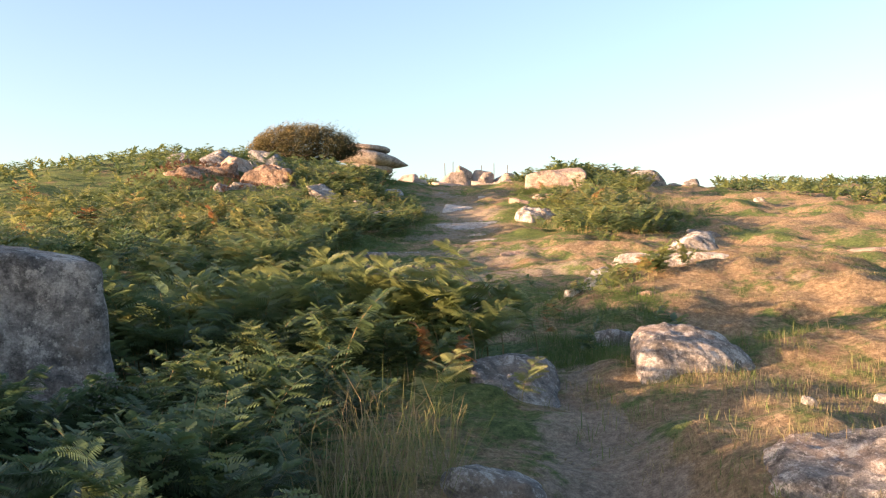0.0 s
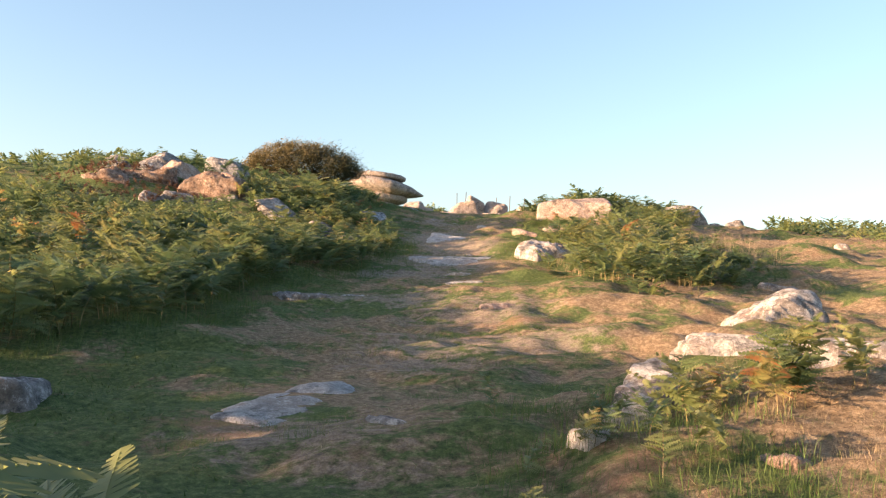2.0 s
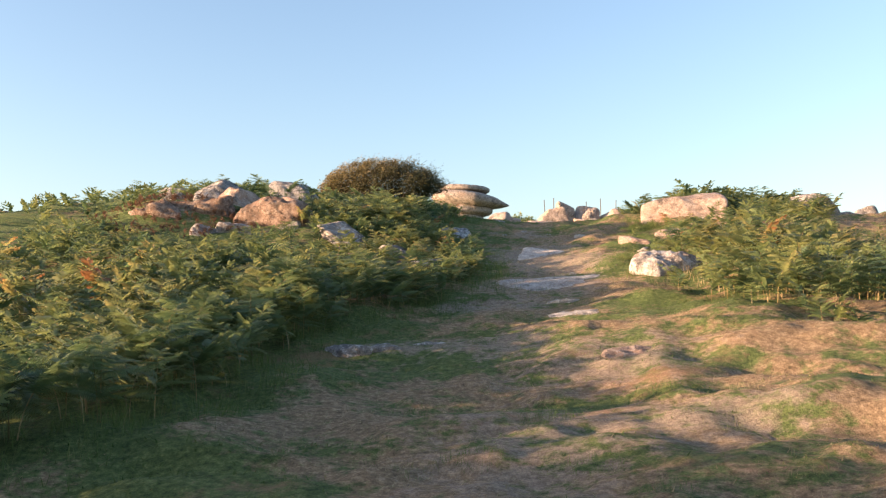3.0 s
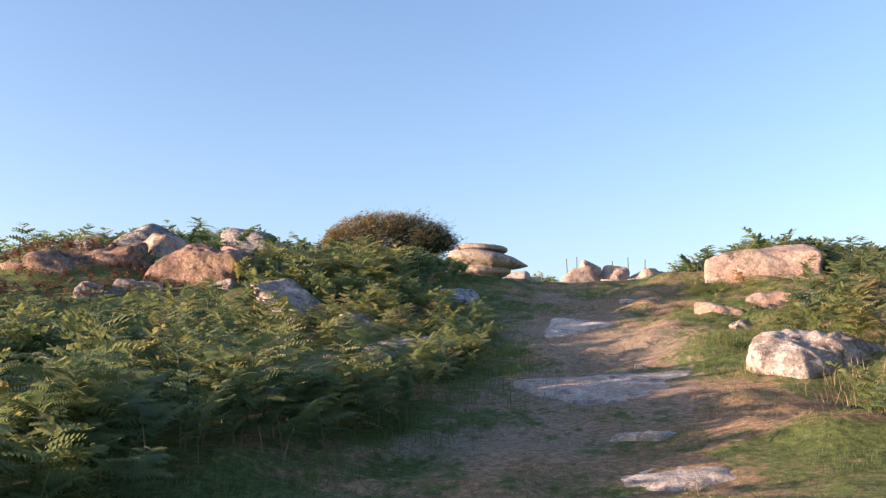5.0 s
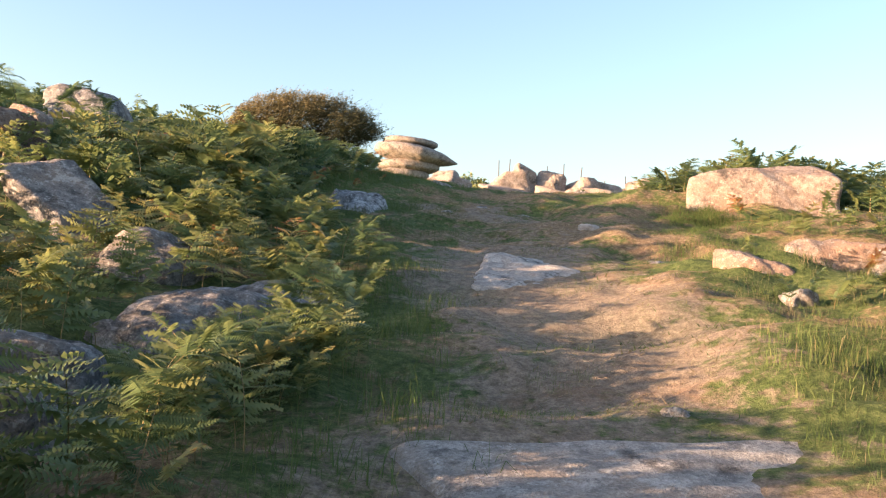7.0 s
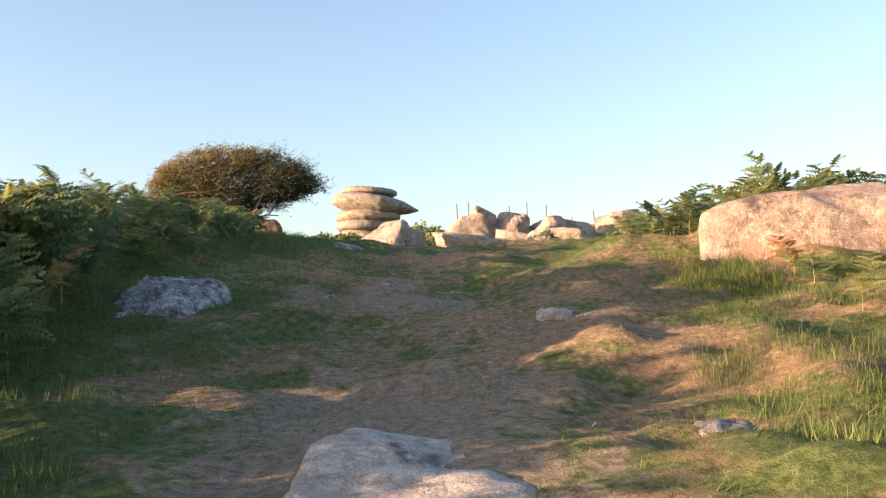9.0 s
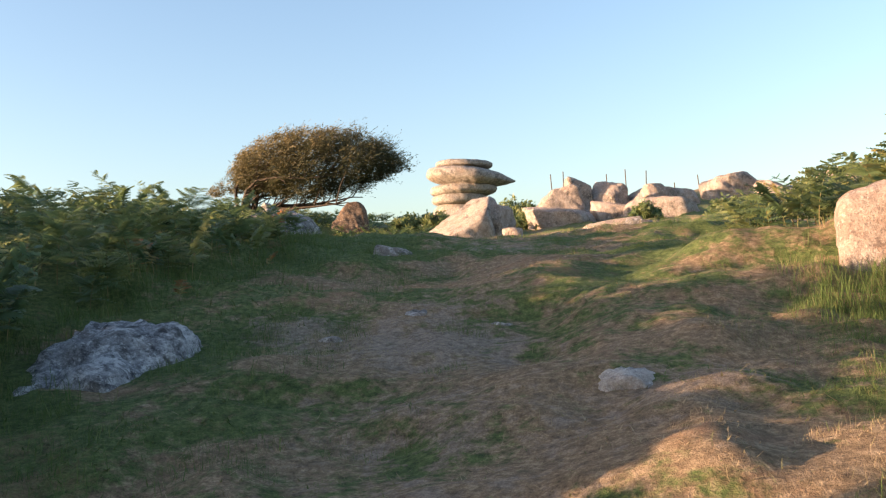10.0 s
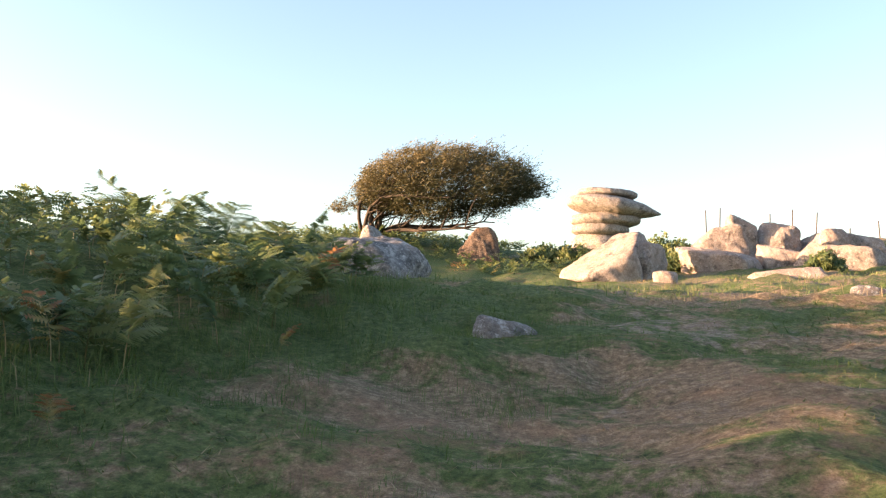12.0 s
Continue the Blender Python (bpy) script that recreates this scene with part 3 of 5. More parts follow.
rock("grey block showing over the ferns", -10.2, 36.0, 6.62, 0.95, 0.7, 0.9, -14, 0, 8, 62, GREY, 4.2, 6, 0.1, 18, group="rock pile")
rock("small reddish rock between ferns", -6.05, 34.0, 5.86, 0.55, 0.5, 0.7, 0, 0, 6, 63, PINK, 5, 8, 0.1, 18, group="rock pile")
rock("dark hillock rock far along the slope", -25.5, 52, 8.3, 2.2, 1.6, 1.8, 20, 0, 6, 64, RUSTY, 3.8, 6, 0.08, 18)
# the rocks on the right-hand bank
rock("large pale pink granite slab set on the bank", 4.8, 38.2, 6.26, 2.55, 1.4, 1.75, -6, 0, -1, 71, PINK, 7.0, -3, 0.055, 25, planes=((-0.36, 0.0, 1.0, 0.93), (0.0, -0.75, 0.6, 1.12)))
rock("white-faced granite block with a shaded grey side", 2.8, 25.95, 3.58, 1.5, 0.92, 0.85, 33, 2, 10, 72, WHITE, 4.2, 3, 0.11, 25, planes=((-0.65, -0.2, 0.75, 0.85), (-0.2, -0.8, 0.55, 0.95)))
rock("pink stone in the grassy ledge", 2.63, 30.5, 4.27, 0.48, 0.4, 0.6, 12, 0, 6, 73, PINK, 5, 8, 0.1, 18)
rock("low pink granite ledge under the big slab", 3.75, 31.4, 4.48, 1.3, 0.55, 0.8, -4, 0, 2, 74, PINK, 5, 6, 0.1, 18)
rock("grey stone below the ledge", 2.7, 29.6, 3.93, 0.28, 0.26, 0.4, 20, 0, 10, 75, GREY, 5, 8, 0.12, 12)
rock("grey stone below the ledge", 4.02, 31.0, 4.37, 0.36, 0.35, 0.4, -20, 0, 8, 76, GREY, 5, 8, 0.1, 12)
rock("grey flat-topped rocks on the skyline", 8.7, 40.3, 6.30, 2.3, 1.4, 1.3, 10, 0, 3, 77, GREY, 4.2, 6, 0.07, 18)
rock("pale low rock on the skyline", 10.7, 42.2, 5.98, 1.3, 0.9, 0.9, 0, 0, 0, 78, GREY, 3.6, 6, 0.08, 18)
rock("dark round rock on the skyline", 12.2, 45.2, 6.50, 0.9, 0.8, 1.0, 0, 0, 0, 79, GREY, 3.0, 6, 0.08, 18)
rock("pale stone bedded in grass at the crest", 2.62, 47.3, 6.58, 0.5, 0.4, 0.45, 0, 0, 0, 80, GREY, 3.6, 5, 0.08, 18)
rock("grey stone standing out of the turf", -0.95, 41.6, 6.0, 0.5, 0.42, 0.4, 20, 0, 8, 81, GREY, 4.6, 6, 0.08, 18)
rock("small pale stone at the crest", 6.0, 44.5, 6.35, 0.7, 0.5, 0.5, 20, 0, 8, 82, PINK, 3.6, 6, 0.08, 7)
# the rocks round the thorn tree
rock("flat grey slab in front of the thorn tree", -5.3, 50.6, 7.65, 1.8, 1.6, 1.3, -8, 9, 7, 91, GREY, 5, 7, 0.1, 18)
rock("grey stone on the turf behind the slab", -6.05, 52.3, 8.0, 0.7, 0.6, 1.1, 10, 0, 14, 92, GREY, 5, 9, 0.1, 18, planes=((0.6, -0.2, 0.75, 0.6),))
rock("upright brown standing stone on the crest", -9.25, 75, 10.58, 1.75, 1.2, 2.1, -12, 0, 6, 93, UMBER_SHADED, 4, 6, 0.08, 18, planes=((-0.75, 0, 0.65, 0.85), (0.6, -0.2, 0.75, 1.0), (0.55, -0.8, 0.15, 0.42)))
# the tumbled rocks below the tor
rock("wedge of pink granite with a shaded side", -2.7, 69, 9.75, 3.3, 2.5, 2.7, 28, 0, 0, 101, TUMBLE, 8, 1, 0.06, 18, group="tumbled rocks", planes=((-0.62, -0.2, 0.75, 0.22), (0.85, -0.5, 0.15, 0.62)))
rock("pale pink granite boulder among tumbled rocks", 0.85, 74.5, 10.5, 2.25, 1.8, 1.95, 10, 0, -10, 102, TUMBLE, 5.5, 7, 0.09, 18, group="tumbled rocks")
rock("broad pale granite boulder at the front of the tumble", 0.96, 72.0, 9.48, 3.0, 2.0, 1.5, -8, 0, 10, 103, TUMBLE, 5.5, 7, 0.09, 18, group="tumbled rocks")
rock("angular pinkish granite block atop tumbled rocks", 2.06, 77.0, 11.2, 1.7, 1.5, 2.4, 28, 0, 0, 104, TUMBLE, 5.5, 5, 0.09, 18, group="tumbled rocks", planes=((0.9, -0.4, 0.1, 0.75),))
rock("granite block leaning beside another", 3.59, 77.2, 10.98, 1.95, 1.5, 2.2, -12, 0, 12, 105, TUMBLE, 5.0, 6, 0.09, 18, group="tumbled rocks", planes=((0.85, -0.5, 0.1, 0.7),))
rock("grey rounded rock low in the tumble", 3.29, 73.0, 9.64, 1.65, 1.3, 1.3, 0, 0, 6, 106, TUMBLE, 5.5, 7, 0.09, 18, group="tumbled rocks")
rock("long pale granite slab in the tumble", 5.15, 72.5, 9.45, 3.8, 1.8, 1.4, -6, 0, 4, 107, TUMBLE, 5.5, 7, 0.09, 18, group="tumbled rocks")
rock("flat pink stones along the turf edge", 3.25, 68.5, 8.36, 2.7, 1.0, 0.7, 4, 0, -2, 108, TUMBLE, 5.5, 7, 0.09, 18, group="tumbled rocks")
rock("pale pointed block behind the slabs", 5.6, 76.0, 10.54, 1.0, 0.8, 1.7, 30, 0, 0, 109, TUMBLE, 5.5, 7, 0.09, 18, group="tumbled rocks")
rock("long grey rock along the skyline", 6.16, 77.3, 10.5, 3.8, 1.6, 1.7, 0, 0, 3, 110, TUMBLE, 5.5, 7, 0.09, 18, group="tumbled rocks")
rock("small pink stone on the turf", -0.7, 64.2, 7.9, 0.8, 0.6, 0.5, 0, 0, 0, 111, TUMBLE, 3.6, 6, 0.08, 7, group="tumbled rocks")
rock("pale peaked granite block on the skyline", 9.7, 80, 11.35, 2.6, 1.8, 2.0, 20, 0, -6, 112, TUMBLE, 5.5, 7, 0.09, 18, group="tumbled rocks")
rock("brown granite block on the skyline", 12.1, 80, 10.75, 3.3, 1.9, 1.7, -6, 0, 4, 113, TUMBLE, 5.5, 7, 0.09, 18, group="tumbled rocks")
rock("rounded pale granite rock on the skyline", 14.2, 75.3, 10.75, 3.6, 2.0, 1.8, 0, 0, -6, 114, TUMBLE, 5.5, 7, 0.09, 18, group="tumbled rocks")
# the tor: stacked lens-shaped slabs
TOR_GROUP = "stacked tor slabs"
rock("broad granite foot of the stacked tor", -14.2, 165.6, 20.4, 8.6, 7.4, 6.0, 0, 0, 0, 121, TOR, 3.0, 6, 0.05, 18, group=TOR_GROUP, name="tor_slab", lens=True)
rock("rounded granite slab low in the stacked tor", -14.2, 165.2, 21.5, 8.2, 7.0, 1.9, 18, 0, 1, 122, TOR, 3.0, 4, 0.07, 18, group=TOR_GROUP, name="tor_slab", lens=True)
rock("thick rounded granite slab of the stacked tor", -13.5, 165.3, 23.0, 9.8, 8.0, 2.1, 16, 0, 0, 123, TOR, 2.8, 4, 0.07, 25, group=TOR_GROUP, name="tor_slab", lens=True)
rock("overhanging granite slab with a pointed end", -12.3, 165.0, 25.45, 13.4, 9.6, 2.75, 14, 0, 7, 124, TOR, 2.7, 3, 0.06, 25, taper=0.7, group=TOR_GROUP, name="tor_slab", lens=True)
rock("thin flat granite slab capping the tor", -13.2, 165.2, 26.38, 8.4, 6.4, 1.25, 16, 0, 3, 125, TOR, 3.0, 3, 0.08, 18, group=TOR_GROUP, name="tor_slab", lens=True)


# broken rubble of the rock pile
rock("broken rust-tinted stone in a rock pile", -7.5, 32.6, 5.32, 0.55, 0.6, 0.8, 30, 10, -18, 131, RUSTY, 5, 9, 0.12, 18, group="rock pile")
rock("broken rust-tinted stone in a rock pile", -9.4, 32.4, 5.2, 1.1, 0.9, 1.0, -20, 0, -14, 132, RUSTY, 5, 9, 0.14, 18, group="rock pile")
rock("broad crumbling rust-brown rock in a rock pile", -8.35, 32.4, 5.72, 2.7, 1.4, 1.6, 8, 4, -6, 144, RUSTY, 3.6, 9, 0.2, 25, group="rock pile")
rock("dark broken stone at the foot of a rock pile", -7.2, 31.0, 4.85, 0.95, 0.7, 1.1, 35, 0, 10, 145, GREY, 5, 9, 0.12, 18, group="rock pile")
rock("broken pinkish stone in a rock pile", -7.6, 33.9, 6.22, 1.35, 1.0, 1.3, 6, 0, 0, 133, PINK, 6, 3, 0.11, 18, group="rock pile", planes=((-0.5, -0.45, 0.72, 0.5), (0.7, -0.5, 0.5, 0.62), (0.3, 0.1, 0.9, 0.8)))
rock("broken grey stone in a rock pile", -6.9, 31.6, 4.85, 0.5, 0.4, 0.6, 40, 0, 12, 134, GREY, 6, 8, 0.08, 18, group="rock pile")
rock("dark stone wedged in a rock pile", -5.4, 31.8, 4.95, 0.6, 0.5, 0.7, -10, 0, -12, 135, GREY, 6, 8, 0.08, 18, group="rock pile")


rock("shaded block behind the tilted slab", -1.75, 69.6, 9.35, 1.3, 1.6, 1.8, -20, 0, 8, 136, TUMBLE, 4.5, 8, 0.09, 18, group="tumbled rocks")


# ---------------------------------------------------------------- bracken
def fern_arrays(rng, height, spread, pairs, leaflets, diamonds=True):
    """A bracken plant: a stalk that arches over, and pairs of pinnae set with leaflets. Gives stalk and frond places, faces and tints."""
    away = rng.uniform(0, 2 * np.pi)
    ahead = np.array([np.cos(away), np.sin(away), 0.0])
    arch = rng.uniform(0.25, 0.6) * height
    s = np.linspace(0, 1, 9)
    spine = np.stack([ahead[0] * arch * s**2.2, ahead[1] * arch * s**2.2, height * (s - 0.16 * s**4)], -1)
    side = np.array([-ahead[1], ahead[0], 0.0])
    sv, sf = [], []
    for k, c in enumerate(spine):
        r = 0.006 * (1 - 0.75 * s[k])
        sv += [c + r * side, c - 0.5 * r * side + 0.87 * r * ahead, c - 0.5 * r * side - 0.87 * r * ahead]
        if k:
            for a in range(3):
                b = (a + 1) % 3
                i, j = 3 * (k - 1), 3 * k
                sf += [(i + a, i + b, j + b), (i + a, j + b, j + a)]
    lv, lf, lt, starts = [], [], [], []
    for k in range(pairs):
        u = 0.28 + 0.72 * (k + 0.5 * rng.random()) / pairs
        at = np.array([np.interp(u, s, spine[:, a]) for a in range(3)])
        length = spread * (1 - (np.clip(u - 0.40, 0, 1) / 0.62) ** 1.4) * np.interp(u, [0.28, 0.45], [0.55, 1.0]) * rng.uniform(0.8, 1.1) + 0.05
        for hand_side in (-1, 1):
            starts.append((len(lv), len(lf)))
            out = side * hand_side * rng.uniform(0.85, 1.0) + ahead * rng.uniform(0.1, 0.55) + np.array([0, 0, rng.uniform(0.05, 0.75)])
            out /= np.linalg.norm(out)
            across = np.cross(out, (0, 0, 1.0))
            across /= np.linalg.norm(across) + 1e-9
            across = across + np.array([0, 0, rng.uniform(-0.9, 0.9)])
            across /= np.linalg.norm(across)
            droop = rng.uniform(0.1, 0.4)
            n = max(2, int(leaflets * (0.3 + 0.7 * length / spread) + 0.5))
            # tints rise upwards and outwards: yellower leaf tips, with light on them painted in
            for j in range(n):
                v = (j + 0.4) / n
                root = at + out * length * v - np.array([0, 0, droop * length * v * v])
                if diamonds:
                    if j:
                        i = len(lv)
                        lv += [before, before + np.array([0, 0, 0.004]), root]
                        lf += [(i, i + 1, i + 2)]
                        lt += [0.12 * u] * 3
                    before = root
                reach = (0.215 if diamonds else 0.22) * length * (1 - v) ** 0.7 + 0.012
                wide = (0.8 if diamonds else 0.95) * length / n
                for lr in (-1, 1):
                    tip = root + across * lr * reach + out * reach * 0.35 - np.array([0, 0, reach * rng.uniform(0.0, 0.35)])
                    i = len(lv)
                    if diamonds:
                        lv += [root - out * wide * 0.5, root + out * wide * 0.55, tip + out * wide * 0.12, tip - out * wide * 0.22]
                        lf += [(i, i + 1, i + 2), (i, i + 2, i + 3)]
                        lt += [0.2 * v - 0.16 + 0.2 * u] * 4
                    else:
                        lv += [root - out * wide * 0.5, root + out * wide * 0.7, tip]
                        lf += [(i, i + 1, i + 2)]
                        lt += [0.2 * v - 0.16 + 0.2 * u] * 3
    return np.array(sv), np.array(sf), np.array(lv), np.array(lf), np.array(lt), starts + [(len(lv), len(lf))]


fern_rng = np.random.default_rng(5)
NEAR_FERNS = [fern_arrays(fern_rng, fern_rng.uniform(0.72, 0.95), fern_rng.uniform(0.32, 0.42), 10, 21) for _ in range(8)]
MID_FERNS = [fern_arrays(fern_rng, fern_rng.uniform(0.72, 0.95), fern_rng.uniform(0.28, 0.38), 11, 8, False) for _ in range(12)]
COARSE_FERNS = [fern_arrays(fern_rng, fern_rng.uniform(0.72, 0.95), fern_rng.uniform(0.32, 0.42), 9, 5, False) for _ in range(10)]
FAR_FERNS = [fern_arrays(fern_rng, fern_rng.uniform(0.72, 0.95), fern_rng.uniform(0.40, 0.55), 6, 3, False) for _ in range(8)]


def right_bracken(x, y):
    """Whether bracken grows at a place on the right-hand bank."""
    low = np.interp(x, [2.5, 2.7, 3.4, 4.4, 5.2, 6.5, 9], [23.2, 21.0, 19.9, 20.4, 21.4, 22.5, 24.0])
    high = np.interp(x, [2.5, 3.2, 4.5, 7.0, 9.0], [25.0, 29.0, 29.8, 31, 29])
    patch = (x > 2.5) & (x < 6.6) & (y > low) & (y < high) & ~((np.abs(x - 2.7) < 0.95) & (np.abs(y - 25.8) < 1.0))
    behind = (x > 3.2) & (x < 8.5) & (y > 39.0) & (y < 42.5)
    beside = (x > 6.2) & (x < 7.6) & (y > 32) & (y < 42)
    front = (x > 4.0) & (x < 5.4) & (y > 34.2) & (y < 36.9) & (value_noise(x * 2, y * 2, 31) > 0.12)
    ledge = (x > 2.9) & (x < 6) & (y > 31.5) & (y < 34.5) & (value_noise(x * 1.5, y * 1.5, 32) > 0.05)
    brink = (x > 2.5) & (x < 5) & (y > 28.0) & (y < 31.2) & (value_noise(x * 1.6, y * 1.6, 34) > -0.02)
    skyline = (x > 13) & (x < 26) & (y > 39) & (y < 45) & (value_noise(x * 0.8, y * 0.8, 33) > -0.15)
    tuft = (((x - 2.45) / 0.55) ** 2 + ((y - 11.75) / 0.5) ** 2) < 1
    gully = (x > 1.15) & (x < 2.3) & (y > 7.9) & (y < 12.2) & (value_noise(x * 1.9, y * 1.9, 36) > 0.0)
    return gully | brink | tuft | patch | behind | beside | front | ledge | skyline


def clear_of_rocks(x, y):
    """Bracken leaves the rock pile and the larger stones free."""
    pile = ((((x + 7.7) / 2.5) ** 2 + ((y - 31.9) / 1.7) ** 2) < 1) | ((((x + 8.1) / 1.2) ** 2 + ((y - 33.9) / 1.2) ** 2) < 1) | ((((x + 7.3) / 0.8) ** 2 + ((y - 37.8) / 0.9) ** 2) < 1)
    slab = (((x + 3.7) / 0.75) ** 2 + ((y - 29.7) / 0.95) ** 2) < 1
    dark = (((x + 3.0) / 1.1) ** 2 + ((y - 6.7) / 0.8) ** 2) < 1
    low = ((((x + 1.5) / 0.55) ** 2 + ((y - 28.0) / 1.1) ** 2) < 1) | ((((x + 2.0) / 0.6) ** 2 + ((y - 26.5) / 0.5) ** 2) < 1) | ((((x + 1.55) / 0.55) ** 2 + ((y - 25.6) / 0.6) ** 2) < 1)
    tree_slab = (((x + 5.2) / 1.3) ** 2 + ((y - 50.2) / 1.8) ** 2) < 1
    rushes = (((x + 0.2) / 0.36) ** 2 + ((y - 4.5) / 0.6) ** 2) < 1
    return ~(tree_slab | pile | slab | dark | low | rushes)


def fern_places(rng, x0, x1, y0, y1, per_m2, where):
    n = int((x1 - x0) * (y1 - y0) * per_m2)
    x, y = rng.uniform(x0, x1, n), rng.uniform(y0, y1, n)
    ok = where(x, y) & clear_of_rocks(x, y)
    return x[ok], y[ok]


def on_left(x, y):
    gap = (y > 9.4) & (y < 15.0) & (x > -6.5 + 0.25 * np.abs(y - 12))
    return (x < left_edge(y) + 0.25 * value_noise(x * 1.7, y * 1.7, 41)) & ~gap & ~((y > 46) & (value_noise(x * 0.35, y * 0.35, 42) < -0.1))


def scatter(rng, kinds, x, y, tall, sink=0.03):
    """Plants of those kinds at those places, as joined arrays for the stalks and the fronds."""
    sv, sf, st, lv, lf, lt = [], [], [], [], [], []
    ns = nl = 0
    z = ground_z(x, y)
    for i in range(len(x)):
        a, b, c, d, t, _ = kinds[rng.integers(len(kinds))]
        size = tall(x[i], y[i]) * rng.uniform(0.75, 1.15)
        cs, sn = np.cos(ang := rng.uniform(0, 2 * np.pi)), np.sin(ang)
        m = np.array([[cs, -sn, 0], [sn, cs, 0], [0, 0, 1]]) * size
        at = np.array([x[i], y[i], z[i] - sink * size])
        # below y 8 the tint is lowered, painting shade into the nearest plants
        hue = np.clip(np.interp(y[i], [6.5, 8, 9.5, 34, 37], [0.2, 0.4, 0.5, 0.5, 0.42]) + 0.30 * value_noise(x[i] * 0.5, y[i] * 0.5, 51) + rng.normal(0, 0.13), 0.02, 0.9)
        if rng.random() < 0.006:
            hue = rng.uniform(0.9, 1.0)
        sv.append(a @ m.T + at)
        sf.append(b + ns)
        st.append(np.full(len(a), rng.random()))
        lv.append(c @ m.T + at)
        lf.append(d + nl)
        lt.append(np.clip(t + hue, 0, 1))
        ns, nl = ns + len(a), nl + len(c)
    join = np.concatenate
    return join(sv), join(sf), join(st), join(lv), join(lf), join(lt)


def fern_height(x, y):
    """Taller on the deep slope, lower towards the turf's edge and up the hill."""
    low = 1 + hump(x, y, -3.6, 24.5, 1.4, 2.0, 0.1) - hump(x, y, -7.5, 34.0, 1.9, 3.4, 0.42) + hump(x, y, -3.9, 33.6, 1.2, 1.5, 0.2) + hump(x, y, -3.0, 34.6, 1.2, 1.7, 0.7) - hump(x, y, -1.0, 28.9, 1.2, 1.2, 0.35) - hump(x, y, -1.3, 26.4, 0.8, 1.0, 0.3) - hump(x, y, -5.5, 29.6, 1.4, 1.6, 0.28) - hump(x, y, -5.0, 37.3, 1.6, 2.0, 0.36) - hump(x, y, -2.3, 31.4, 0.9, 0.9, 0.28) - hump(x, y, -7.8, 30.4, 1.6, 1.2, 0.36) - hump(x, y, -2.5, 7.0, 1.3, 1.1, 0.34) - hump(x, y, -6.4, 41.2, 1.6, 2.0, 0.4) + hump(x, y, -3.4, 40.0, 1.2, 1.8, 0.15)
    low = low * (1 + 0.55 * np.clip((-1.9 - x) / 0.8, 0, 1) * np.clip((7.2 - y) / 0.6, 0, 1))
    return low * np.interp(left_edge(y) - x, [0, 0.8, 3], [0.72, 0.9, 1.0]) * np.interp(y, [-4, 0, 3, 4.8, 6.4, 7.3, 9.5, 12, 30, 35, 37, 45, 60], [0.8, 0.7, 0.8, 0.66, 0.52, 1.2, 1.35, 1.05, 1.0, 1.0, 0.84, 0.82, 0.7])


def bank_height(x, y):
    """A domed stand on the bank; low ferns round the ledge, taller ones behind the big slab."""
    if y < 15:
        return 0.3 if x < 2.1 else 0.48
    if (28.0 < y < 38.5 and x < 5.2):
        return 0.5 if y < 34 else 0.62
    if y > 38.5:
        return float(np.interp(x, [3.2, 4.4, 5.2, 6.5, 9], [0.65, 0.95, 1.45, 1.35, 0.9]))
    if y > 31:
        return 0.85
    rim = np.interp(x, [2.5, 2.7, 3.4, 4.4, 5.2, 6.5, 9], [23.2, 21.0, 19.9, 20.4, 21.4, 22.5, 24.0])
    return float(np.interp(y - rim, [0, 0.5, 1.8], [0.5, 0.75, 1.0]) * np.interp(x, [2.5, 3.1, 3.9, 4.4, 4.9, 5.4, 5.9, 6.6], [0.6, 0.8, 1.0, 1.25, 1.15, 0.85, 0.55, 0.45]))


